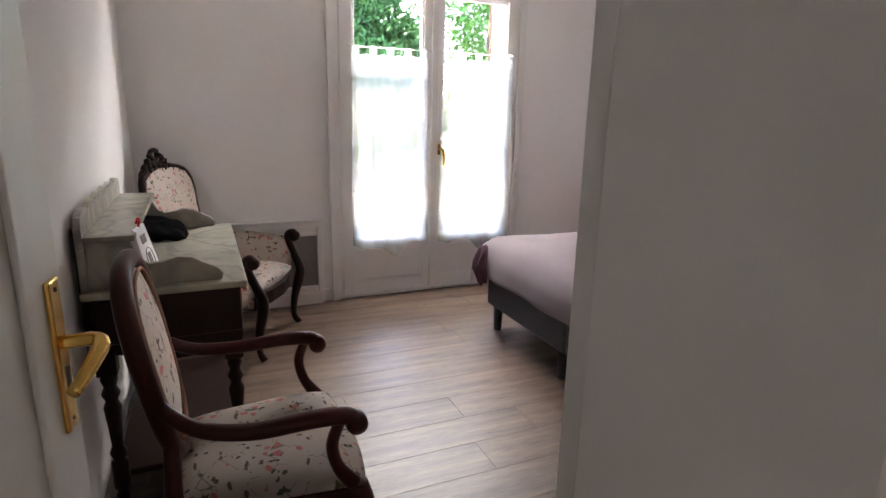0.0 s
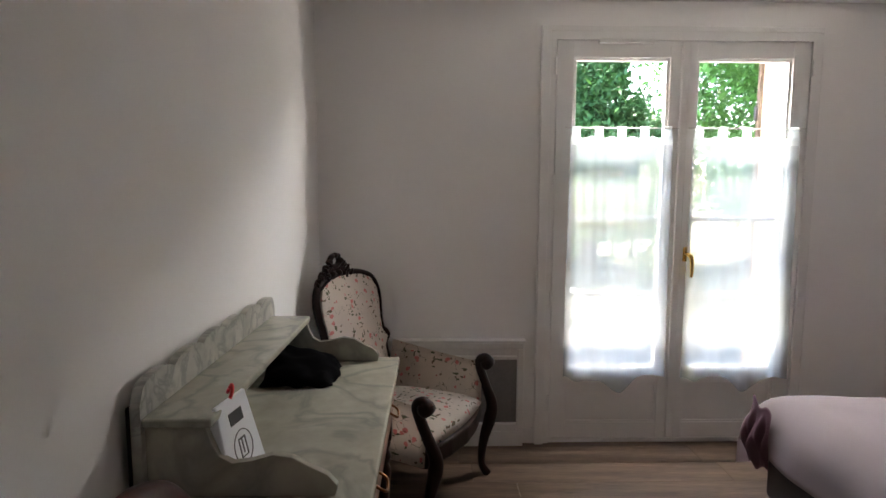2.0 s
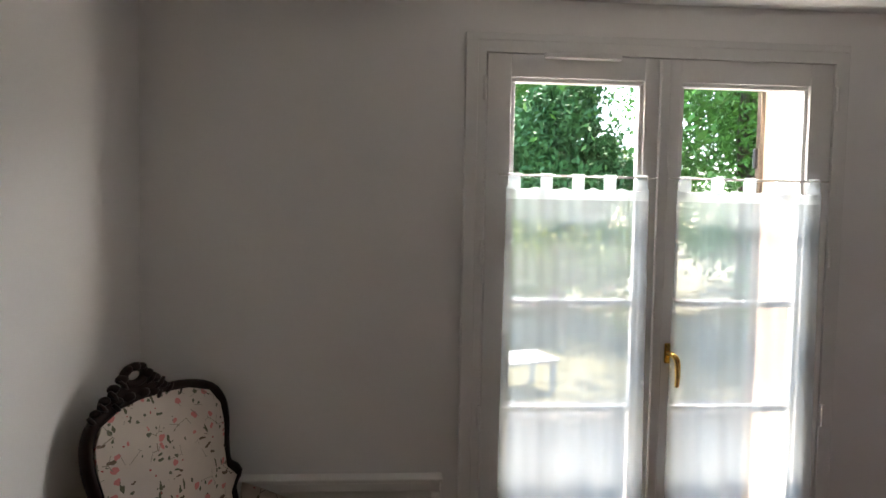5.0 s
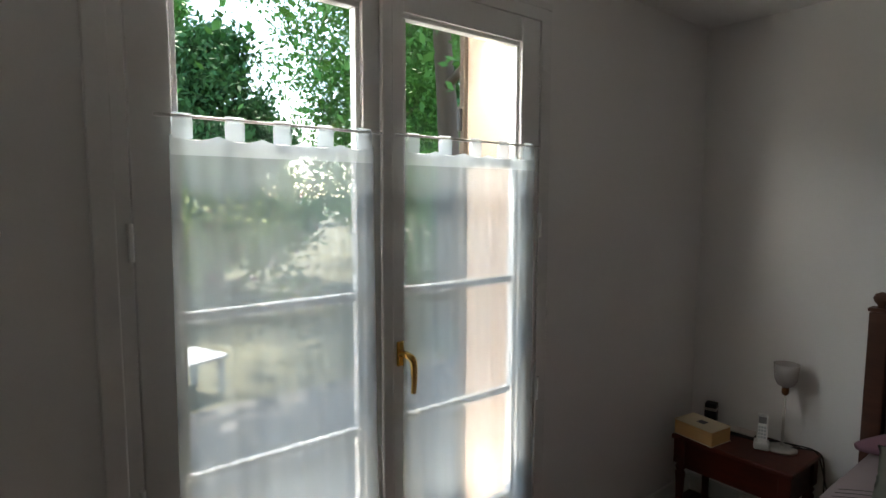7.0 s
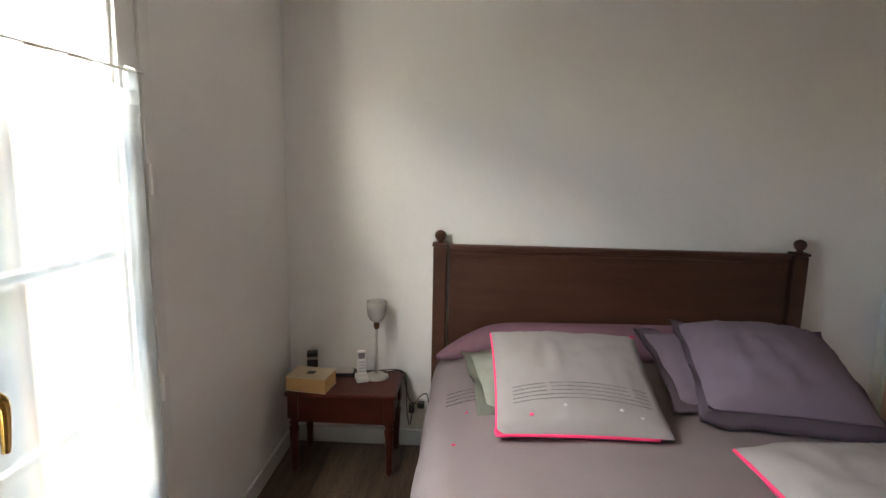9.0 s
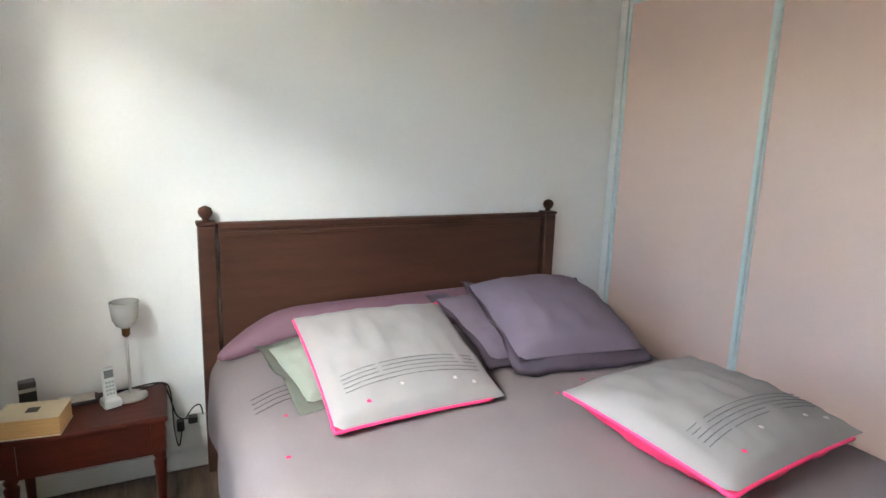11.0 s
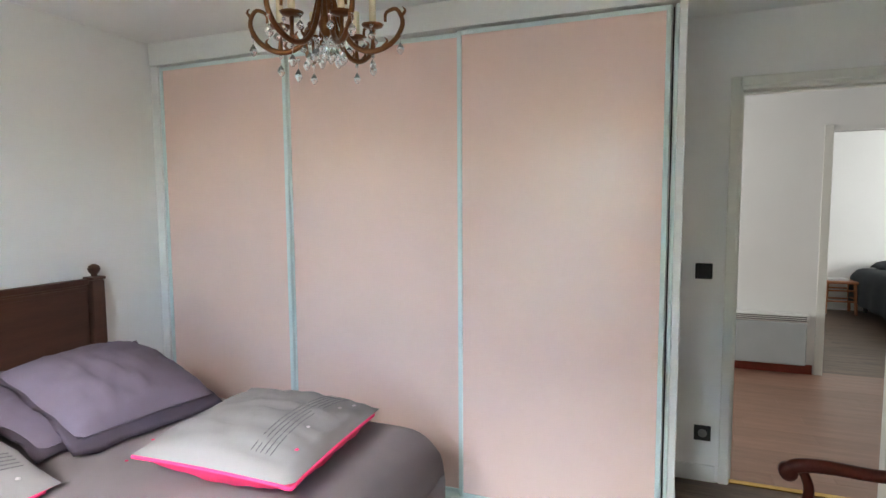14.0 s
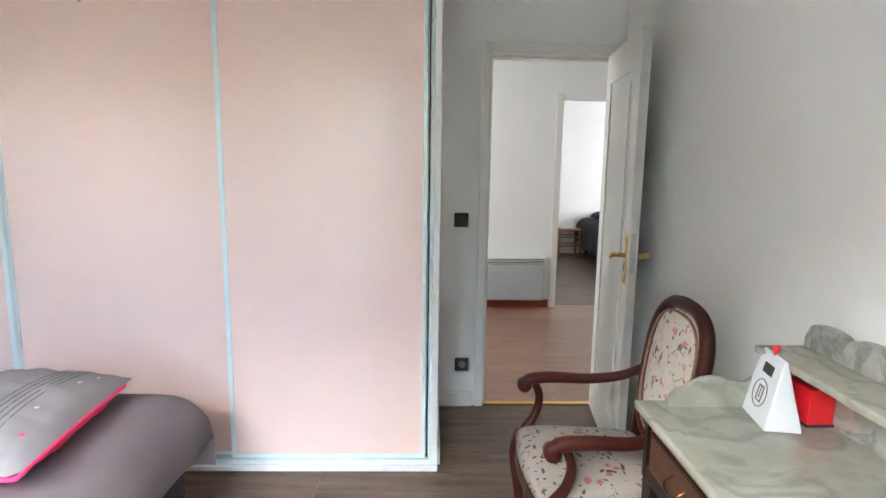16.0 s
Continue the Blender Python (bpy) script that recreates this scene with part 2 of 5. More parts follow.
OPAL = material("opal_glass", (0.72, 0.69, 0.66), 0.2, var=0.03, trans=0.45, bump=0)
CRYSTAL = material("cut_crystal", (0.93, 0.95, 0.96), 0.10, var=0.02, trans=0.9, bump=0)
CREAMRENDER = material("cream_render", (0.45, 0.33, 0.25), 0.9, var=0.08, scale=6, fine=120, bump=0.5)
GLASS = clear_glass("window_glass")
VOILE = sheer("white_voile", 0.60)
HEM = sheer("voile_hem", 0.38)
LEAF = material("leaf_green", (0.09, 0.25, 0.05), 0.6, spec=0.2, var=0.45, scale=0.8, fine=5, bump=0)
LEAF_DARK = material("leaf_dark_green", (0.055, 0.165, 0.06), 0.6, spec=0.2, var=0.45, scale=0.8, fine=5, bump=0)
LEAF_LIME = material("leaf_yellow_green", (0.17, 0.23, 0.03), 0.6, spec=0.2, var=0.4, scale=0.8, fine=5, bump=0)
BLOSSOM = material("pink_blossom", (0.5, 0.16, 0.24), 0.7, var=0.2)
BARK = material("bark", (0.09, 0.065, 0.045), 0.9, var=0.35, scale=8, fine=50, bump=0.8, stretch=(3, 3, 0.6))
LAWN = material("dry_lawn", (0.085, 0.085, 0.045), 0.9, var=0.5, scale=0.7, fine=14, bump=0.6)
TERRACE = material("pale_terrace_stone", (0.11, 0.105, 0.095), 0.85, var=0.2, scale=2, fine=40, bump=0.3)
DARKDUVET = material("slate_cotton", (0.075, 0.085, 0.095), 0.85, var=0.1, scale=5, fine=300, bump=0.2)
STOOLWOOD = material("orange_beech", (0.40, 0.16, 0.07), 0.45, var=0.2, scale=12, bump=0.06)
REDSKIRT = material("red_brown_skirting", (0.20, 0.03, 0.015), 0.4, var=0.25, scale=12, bump=0.05)


# ---- mesh helpers ----
def part(name, bm, mat, parent=None, label="", smooth=False):
    """Links a bmesh as one mesh object, under a thing or a part when given."""
    me = bpy.data.meshes.new(name)
    bm.normal_update()
    bm.to_mesh(me)
    bm.free()
    for p in me.polygons:
        p.use_smooth = smooth
    for mt in (mat if isinstance(mat, (list, tuple)) else [mat]):
        me.materials.append(mt)
    ob = new(name, me)
    if parent is not None:
        ob.parent = parent
    if label:
        ob["label"] = label
    return ob


def empty(name, m, label, category, group="", kind=""):
    ob = new(name)
    ob.empty_display_size = 0.1
    ob.matrix_world = m
    return tagged(ob, label, category, group, kind)


def structure(ob, label, category):
    return tagged(ob, label, category, "", "structure")


def box(x0, x1, y0, y1, z0, z1, bevel=0.0, seg=2, bm=None):
    out = bm or bmesh.new()
    r = bmesh.ops.create_cube(out, size=1.0, matrix=Matrix.Translation(((x0 + x1) / 2, (y0 + y1) / 2, (z0 + z1) / 2)) @ Matrix.Diagonal((x1 - x0, y1 - y0, z1 - z0, 1)))
    if bevel:
        es = list({e for v in r["verts"] for e in v.link_edges})
        bmesh.ops.bevel(out, geom=es, offset=bevel, segments=seg, affect="EDGES", profile=0.5)
    return out


def lathe(profile, seg=16, at=(0, 0, 0), bm=None):
    """Turns (radius, height) pairs about the upright axis."""
    out = bm or bmesh.new()
    rings = []
    for r, z in profile:
        rings.append([out.verts.new((at[0] + max(r, 1e-4) * math.cos(2 * math.pi * k / seg), at[1] + max(r, 1e-4) * math.sin(2 * math.pi * k / seg), at[2] + z)) for k in range(seg)])
    for a, b in zip(rings, rings[1:]):
        for k in range(seg):
            out.faces.new((a[k], a[(k + 1) % seg], b[(k + 1) % seg], b[k]))
    out.faces.new(rings[0][::-1]), out.faces.new(rings[-1])
    return out


def tube(points, radius, seg=8, bm=None, flat=1.0, smooth_steps=5):
    """A rounded bar along a smooth line through the points; radius is a number or one for each point."""
    out = bm or bmesh.new()
    pts = [Vector(p) for p in points]
    rad = list(radius) if isinstance(radius, (list, tuple)) else [radius] * len(pts)
    fine, fr = [], []
    for i in range(len(pts) - 1):
        p0, p1, p2, p3 = pts[max(i - 1, 0)], pts[i], pts[i + 1], pts[min(i + 2, len(pts) - 1)]
        for s in range(smooth_steps):
            t = s / smooth_steps
            fine.append(0.5 * (2 * p1 + (p2 - p0) * t + (2 * p0 - 5 * p1 + 4 * p2 - p3) * t * t + (3 * p1 - p0 - 3 * p2 + p3) * t ** 3))
            fr.append(rad[i] * (1 - t) + rad[i + 1] * t)
    fine.append(pts[-1]), fr.append(rad[-1])
    rings, side = [], None
    for i, p in enumerate(fine):
        d = (fine[min(i + 1, len(fine) - 1)] - fine[max(i - 1, 0)]).normalized()
        if side is None:
            side = d.cross(Vector((0, 0, 1)))
            side = (side if side.length > 0.1 else d.cross(Vector((0, 1, 0)))).normalized()
        side = (side - d * side.dot(d)).normalized()
        up = side.cross(d)
        rings.append([out.verts.new(p + fr[i] * (side * math.cos(a) * flat + up * math.sin(a))) for a in (2 * math.pi * k / seg for k in range(seg))])
    for a, b in zip(rings, rings[1:]):
        for k in range(seg):
            out.faces.new((a[k], a[(k + 1) % seg], b[(k + 1) % seg], b[k]))
    out.faces.new(rings[0][::-1]), out.faces.new(rings[-1])
    return out


def sheet(fn, nu, nv, thick=0.0):
    """A surface from fn(u, v), u and v from 0 to 1."""
    out = bmesh.new()
    g = [[out.verts.new(fn(i / nu, j / nv)) for j in range(nv + 1)] for i in range(nu + 1)]
    for i in range(nu):
        for j in range(nv):
            out.faces.new((g[i][j], g[i + 1][j], g[i + 1][j + 1], g[i][j + 1]))
    if thick:
        bmesh.ops.solidify(out, geom=out.faces[:], thickness=thick)
    return out


def prism(outline, depth, axis="y", bevel=0.0):
    """An outline drawn in the plane across the axis, given thickness along it from 0 to depth."""
    out = bmesh.new()
    place = {"y": lambda a, b: (a, 0, b), "x": lambda a, b: (0, a, b), "z": lambda a, b: (a, b, 0)}[axis]
    f = out.faces.new([out.verts.new(place(a, b)) for a, b in outline])
    r = bmesh.ops.extrude_face_region(out, geom=[f])
    push = {"y": (0, depth, 0), "x": (depth, 0, 0), "z": (0, 0, depth)}[axis]
    bmesh.ops.translate(out, verts=[v for v in r["geom"] if isinstance(v, bmesh.types.BMVert)], vec=push)
    bmesh.ops.recalc_face_normals(out, faces=out.faces[:])
    if bevel:
        bmesh.ops.bevel(out, geom=out.edges[:], offset=bevel, segments=2, affect="EDGES", profile=0.5)
    return out


def moved(bm, m):
    bm.transform(m)
    return bm


# ---- the room's shell ----
XW, XE, YD, YW, H = 0.37, 4.255, 1.005, 4.71, 2.41
ward_x, ward_y = 1.395, 1.705


def slab(name, dims, mat, label, category="wall"):
    return structure(part(name, box(*dims), mat), label, category)


slab("wall_west", (XW - 0.12, XW, 0.915, YW, 0, H), WALL, "plain off-white painted plaster wall", "wall")
slab("wall_east", (XE, XE + 0.2, 0.9, YW, 0, H), WALL, "plain off-white painted plaster wall behind the bed", "wall")
wbm = box(XW - 0.12, 1.60, YW, 5.0, 0, H)
box(3.03, XE + 0.2, YW, 5.0, 0, H, bm=wbm)
box(1.60, 3.03, YW, 5.0, 2.25, H, bm=wbm)
structure(part("wall_north", wbm, WALL), "off-white plaster wall round the french window", "wall")
dbm = box(XW - 0.12, 0.40, 0.915, YD, 0, H)
box(1.135, ward_x, 0.915, YD, 0, H, bm=dbm)
box(0.40, 1.135, 0.915, YD, 2.065, H, bm=dbm)
structure(part("wall_south", dbm, WALL), "off-white plaster wall round the bedroom doorway", "wall")
slab("wall_closet_side", (ward_x, ward_x + 0.06, 0.915, ward_y - 0.062, 0, H), WALL, "off-white plaster side of the built-in wardrobe", "wall")
slab("wall_closet_back", (ward_x + 0.06, XE, 0.915, YD, 0, H), WALL, "plaster back of the built-in wardrobe", "wall")
slab("ceiling", (XW - 0.12, XE + 0.2, 0.915, 5.0, H, H + 0.15), CEIL, "matt white painted ceiling", "ceiling")
slab("ceiling_hall", (-4.0, 3.6, -5.0, 0.915, H, H + 0.15), CEIL, "matt white painted hall ceiling", "ceiling")

# reveal and lintel outside, in cream render
for nm, d in (("wall_outer_west", (-1.5, 1.66, 5.0, 5.06, -0.1, 2.9)), ("wall_outer_east", (2.955, 7.5, 5.0, 5.06, -0.1, 2.9)), ("wall_outer_lintel", (1.66, 2.955, 5.0, 5.06, 2.29, 2.9))):
    slab(nm, d, CREAMRENDER, "cream rendered outside wall of the house", "wall")
for nm, d in (("reveal_west", (1.60, 1.664, 4.80, 5.0, 0.0, 2.25)), ("reveal_east", (2.951, 3.03, 4.80, 5.0, 0.0, 2.25))):
    slab(nm, d, CREAMRENDER, "cream rendered window reveal", "reveal")
# Overhang is unseen, added to hold high sun off the window.
slab("eave", (-1.5, 7.5, 5.06, 5.40, 2.88, 2.96), TRIM, "unseen white overhang added to shade the window", "roof")

# baseboards
for nm, d in (("baseboard", (XW, XW + 0.014, 1.02, YW, 0, 0.09)), ("baseboard", (XW + 0.014, 0.70, YW - 0.014, YW, 0, 0.09)), ("baseboard", (1.49, 1.556, YW - 0.014, YW, 0, 0.09)),
              ("baseboard", (3.055, XE - 0.014, YW - 0.014, YW, 0, 0.09)), ("baseboard", (XE - 0.014, XE, ward_y + 0.03, YW, 0, 0.09)),
              ("baseboard", (1.18, ward_x, YD, YD + 0.014, 0, 0.09)), ("baseboard", (ward_x - 0.014, ward_x, YD + 0.014, ward_y - 0.03, 0, 0.09))):
    structure(part(nm, box(*d, bevel=0.004), TRIM), "low white painted wooden skirting board", "baseboard")

# ---- french window ----
win = empty("window_1", pose(0, 0, 0), "white wooden two-leaf french window with panelled foot", "window", "", "structure")
YF = 4.70
part("window_frame", box(1.60, 1.634, YF - 0.005, 4.80, 0, 2.25), TRIM, win)
part("window_frame", box(2.996, 3.03, YF - 0.005, 4.80, 0, 2.25), TRIM, win)
part("window_frame", box(1.634, 2.996, YF - 0.005, 4.80, 2.2068, 2.25), TRIM, win)
# Hidden bar added to block the head lamp's light from the sash gap.
part("head_light_baffle", box(1.634, 2.996, 4.754, 4.80, 2.150, 2.211, 0.003), TRIM, win)
part("window_sill", box(1.634, 2.996, YF + 0.005, 4.80, 0, 0.026, 0.004), TRIM, win)
for d in ((1.555, 1.602, YF - 0.022, YF + 0.012, 0, 2.25), (3.028, 3.055, YF - 0.002, YF + 0.012, 0, 2.25), (1.555, 3.055, YF - 0.004, YF + 0.012, 2.25, 2.28)):
    part("casing", box(*d, bevel=0.004, seg=2), TRIM, win)
part("trickle_vent", box(1.85, 2.14, YF - 0.030, YF - 0.004, 2.186, 2.208, 0.004), WHITEPLASTIC, win, "slim white ventilation grille")


def sash(x0, x1, g0, g1, name):
    """One leaf: stiles, rails, foot panel, glazing bars and panes."""
    s = part(name, box(x0, g0, YF, 4.752, 0.03, 2.206, 0.004), TRIM, win)
    part("stile", box(g1, x1, YF, 4.752, 0.03, 2.206, 0.004), TRIM, s)
    part("top_rail", box(g0, g1, YF + 0.001, 4.75, 2.12, 2.205), TRIM, s)
    part("middle_rail", box(g0, g1, YF + 0.001, 4.75, 0.355, 0.423), TRIM, s)
    part("bottom_rail", box(g0, g1, YF + 0.001, 4.75, 0.031, 0.118), TRIM, s)
    part("foot_panel", box(g0, g1, YF + 0.020, 4.738, 0.118, 0.355), TRIM, s)
    for d in ((g0, g1, 0.118, 0.130), (g0, g1, 0.343, 0.355), (g0, g0 + 0.012, 0.130, 0.343), (g1 - 0.012, g1, 0.130, 0.343)):
        part("panel_bead", box(d[0], d[1], YF + 0.006, YF + 0.0205, d[2], d[3], 0.003), TRIM, s)
    for d in ((g0, g1, 2.104, 2.12), (g0, g1, 0.423, 0.439), (g0, g0 + 0.016, 0.439, 2.104), (g1 - 0.016, g1, 0.439, 2.104)):
        part("glazing_bead", box(d[0], d[1], YF + 0.012, 4.745, d[2], d[3], 0.004), TRIM, s)
    for z in (0.845, 1.265, 1.69):
        part("glazing_bar", box(g0 + 0.016, g1 - 0.016, YF + 0.022, 4.742, z - 0.014, z + 0.014, 0.004), TRIM, s)
    for z0, z1 in ((0.439, 0.831), (0.859, 1.251), (1.279, 1.676), (1.704, 2.104)):
        pane = part("pane", box(g0 + 0.016, g1 - 0.016, 4.728, 4.732, z0, z1), GLASS, s)
        pane.visible_shadow = False
    return s


sash(1.638, 2.312, 1.731, 2.242, "left_leaf")
right_leaf = sash(2.318, 2.993, 2.387, 2.899, "right_leaf")
part("meeting_strip", box(2.296, 2.338, YF - 0.016, YF, 0.035, 2.2, 0.006), TRIM, right_leaf)
for x in (1.629, 3.0):
    for z in (0.24, 0.83, 1.46, 2.07):
        part("hinge", lathe([(0.007, 0), (0.007, 0.088)], 10, (x, YF - 0.012, z - 0.044)), WHITEPLASTIC, win)
hd = part("window_handle", tube([(2.366, YF - 0.006, 1.075), (2.366, YF - 0.045, 1.078), (2.378, YF - 0.058, 1.06), (2.386, YF - 0.052, 1.0), (2.384, YF - 0.05, 0.955)], [0.010, 0.011, 0.012, 0.010, 0.008], 10), BRASS, win, "curved brass lever handle", True)
part("handle_plate", box(2.352, 2.380, YF - 0.012, YF, 1.035, 1.115, 0.006), BRASS, hd)


def curtain(x0, x1, phase):
    """A voile half curtain on tabs along a thin rod."""
    root = empty("cafe_curtain", pose(0, 0, 0), "sheer white voile half curtain with tabs on a thin rod", "curtain", "curtains on the french window")
    y0 = YF - 0.022
    part("rod", tube([(x0 - 0.03, y0, 1.752), (x1 + 0.03, y0, 1.75)], 0.004, 8), STEEL, root, "thin metal curtain rod", True)

    def wave(x, z):
        k = (x - x0) / (x1 - x0)
        return y0 - 0.004 + 0.007 * math.sin(19 * k + phase) * (0.5 + 0.5 * (1.75 - z)) + 0.0015 * math.sin(61 * k + 2 * phase + 2 * z)

    def low(k):
        return 0.405 - 0.085 * math.exp(-((k - 0.5 - 0.08 * math.sin(phase)) / 0.13) ** 2) - 0.035 * math.exp(-((k - 0.12) / 0.07) ** 2) - 0.02 * math.sin(3.1 * k + phase) ** 2 + 0.01 * math.sin(17 * k)

    def cloth(u, v):
        spread = 0.012 * (1 - v)
        z = low(u) + (1.672 - low(u)) * v
        x = x0 - spread + (x1 - x0 + 2 * spread) * u
        return (x, wave(x, z) - 0.012 * (1 - v) ** 4, z)

    part("cloth", sheet(cloth, 70, 30), VOILE, root, "", True)
    part("hem", sheet(lambda u, v: (x0 + (x1 - x0) * u, wave(x0 + (x1 - x0) * u, 1.69) - 0.002, 1.662 + (0.047 - 0.012 * abs(math.sin(5 * math.pi * u))) * v), 60, 2), HEM, root, "opaque white heading band", True)
    for i in range(5):
        xc = x0 + 0.03 + (x1 - x0 - 0.06) * i / 4
        loop = bmesh.new()
        pts = [(y0 - 0.006, 1.70), (y0 - 0.008, 1.74), (y0, 1.760), (y0 + 0.008, 1.74), (y0 + 0.006, 1.70)]
        rows = [[loop.verts.new((xc + s, y, z)) for s in (-0.022, 0.022)] for y, z in pts]
        for a, b in zip(rows, rows[1:]):
            loop.faces.new((a[0], a[1], b[1], b[0]))
        part("tab", loop, HEM, root, "", True)


curtain(1.715, 2.262, 0.4)
curtain(2.372, 2.945, 2.1)

# wall heater under a white frame
heater = empty("wall_heater", pose(0, 0, 0), "dark grey recessed wall heater in a white wooden frame", "heater")
for d in ((0.70, 1.487, 0.555, 0.592), (0.70, 0.735, 0.09, 0.555), (1.45, 1.487, 0.09, 0.555), (0.735, 1.45, 0.09, 0.135)):
    part("frame", box(d[0], d[1], 4.655, 4.708, d[2], d[3], 0.006), TRIM, heater)
part("skirting", box(0.70, 1.487, 4.66, 4.708, 0.0, 0.088, 0.004), TRIM, heater)
part("top_lip", box(0.69, 1.495, 4.648, 4.706, 0.593, 0.607, 0.004), TRIM, heater)
part("upper_slot", box(0.735, 1.45, 4.68, 4.706, 0.50, 0.554), TRIM, heater)
part("front_bar", box(0.735, 1.45, 4.665, 4.679, 0.495, 0.515, 0.003), TRIM, heater)
part("grille", box(0.735, 1.45, 4.668, 4.706, 0.137, 0.494, 0.003), GREYMESH, heater, "dark grey metal mesh front")

# ---- wardrobe ----
wd = empty("sliding_wardrobe", pose(0, 0, 0), "built-in wardrobe with three blush lacquered sliding doors", "wardrobe")
part("header", box(ward_x - 0.008, XE - 0.002, ward_y - 0.06, ward_y + 0.012, 2.283, H - 0.002, 0.004), TRIM, wd, "white boxed header")
part("jamb", box(ward_x, 1.425, ward_y - 0.06, ward_y, 0.0, 2.282, 0.003), TRIM, wd)
part("jamb", box(4.20, XE - 0.002, ward_y - 0.06, ward_y, 0.0, 2.282, 0.003), TRIM, wd)
part("floor_track", box(1.425, 4.20, ward_y - 0.085, ward_y + 0.006, 0.0, 0.045, 0.004), AQUA, wd)
part("threshold_board", box(ward_x, 4.20, ward_y + 0.006, ward_y + 0.03, 0.0, 0.028, 0.003), TRIM, wd)
part("top_track", box(1.425, 4.20, ward_y - 0.085, ward_y - 0.062, 2.24, 2.283), AQUA, wd)
for i, (x0, x1, back) in enumerate(((1.452, 2.372, 0.012), (2.350, 3.345, 0.040), (3.325, 4.198, 0.012))):
    yb = ward_y - back
    door = part("sliding_door", box(x0 + 0.02, x1 - 0.02, yb - 0.014, yb - 0.004, 0.06, 2.27), PINK, wd, "blush pink lacquered sliding door")
    for xa in (x0, x1 - 0.022):
        part("door_profile", box(xa, xa + 0.022, yb - 0.022, yb + 0.003, 0.047, 2.275, 0.003), AQUA, door)
    for za in (0.047, 2.255):
        part("door_rail", box(x0 + 0.022, x1 - 0.022, yb - 0.020, yb + 0.001, za, za + 0.020), AQUA, door)
# Solid black strip stands in for the shade of the narrow gap.
part("gap_shade_strip", box(1.4425, 1.4475, ward_y - 0.05, ward_y - 0.03, 0.047, 2.27), BLACK, wd, "black strip for the shade behind the door edge")
part("jamb_strip", box(1.426, 1.4405, ward_y - 0.03, ward_y - 0.004, 0.046, 2.275, 0.002), AQUA, wd)

# ---- doorway and door ----
fr = empty("door_frame", pose(0, 0, 0), "white painted wooden door frame", "door frame", "", "structure")
part("jamb", box(0.40, 0.425, 0.905, YD + 0.004, 0, 2.06, 0.003), DOORPAINT, fr)
part("jamb", box(1.112, 1.137, 0.905, YD + 0.004, 0, 2.06, 0.003), DOORPAINT, fr)
part("head", box(0.425, 1.112, 0.905, YD + 0.004, 2.037, 2.06, 0.003), DOORPAINT, fr)
part("stop", box(1.098, 1.112, 0.905, 0.955, 0, 2.036, 0.003), DOORPAINT, fr)
part("stop", box(0.425, 1.098, 0.905, 0.955, 2.022, 2.036, 0.003), DOORPAINT, fr)
for d in ((1.118, 1.165, YD, YD + 0.016, 0, 2.10), (0.375, 0.42, YD, YD + 0.014, 0, 2.10), (0.42, 1.118, YD, YD + 0.016, 2.054, 2.10),
          (1.10, 1.15, 0.889, 0.905, 0, 2.10), (0.37, 0.42, 0.889, 0.905, 0, 2.10), (0.42, 1.10, 0.889, 0.905, 2.054, 2.10)):
    part("architrave", box(*d, bevel=0.005), DOORPAINT, fr)
structure(part("threshold_strip", box(0.425, 1.112, 0.955, 0.995, 0.0, 0.008, 0.003), BRASS), "polished brass threshold strip in the doorway", "threshold")

leaf = empty("door_1", pose(0.449, 1.012, 0.012, 0, 0, 83.4), "open white panelled door with brass lever handles", "door", "", "structure")
part("leaf_core", box(0, 0.745, -0.014, 0.014, 0, 2.02), DOORPAINT, leaf)
for d in ((0, 0.105, 0, 2.02), (0.64, 0.745, 0, 2.02), (0.105, 0.64, 1.88, 2.02), (0.105, 0.64, 0, 0.18)):
    part("stile", box(d[0], d[1], -0.02, 0.02, d[2], d[3]), DOORPAINT, leaf)
for z0, z1 in ((0.18, 1.88),):
    for s in (-1, 1):
        ya, yb = (-0.024, -0.0145) if s < 0 else (0.0145, 0.024)
        for d in ((0.105, 0.125, z0, z1), (0.62, 0.64, z0, z1), (0.125, 0.62, z0, z0 + 0.02), (0.125, 0.62, z1 - 0.02, z1)):
            part("panel_moulding", box(d[0], d[1], ya, yb, d[2], d[3], 0.004), DOORPAINT, leaf)
        part("raised_panel", box(0.17, 0.575, ya + (0.004 if s < 0 else -0.004) * 0.5, yb, z0 + 0.065, z1 - 0.065, 0.003), DOORPAINT, leaf)
for s in (-1, 1):
    plate = part("handle_plate", box(0.682, 0.720, min(s * 0.020, s * 0.028), max(s * 0.020, s * 0.028), 0.905, 1.125, 0.0035), BRASS, leaf, "long brass handle plate")
    part("door_handle", tube([(0.702, s * 0.026, 1.034), (0.702, s * 0.066, 1.036), (0.685, s * 0.078, 1.032), (0.635, s * 0.072, 1.016), (0.60, s * 0.066, 1.006)], [0.010, 0.010, 0.011, 0.010, 0.008], 10), BRASS, plate, "", True)
    # Black tab in place of a hole; its colour is the shade inside.
    part("keyhole_shade", box(0.697, 0.707, min(s * 0.0282, s * 0.0292), max(s * 0.0282, s * 0.0292), 0.965, 1.0, 0.0), BLACK, plate)
    for z in (0.92, 1.11):
        part("screw", lathe([(0.004, 0), (0.003, 0.0015)], 8, (0, 0, 0)), BLACK, plate).matrix_local = pose(0.702, s * 0.028, z, -90 * s, 0, 0)
part("latch_plate", box(0.7452, 0.7470, -0.011, 0.011, 0.96, 1.14), STEEL, leaf)


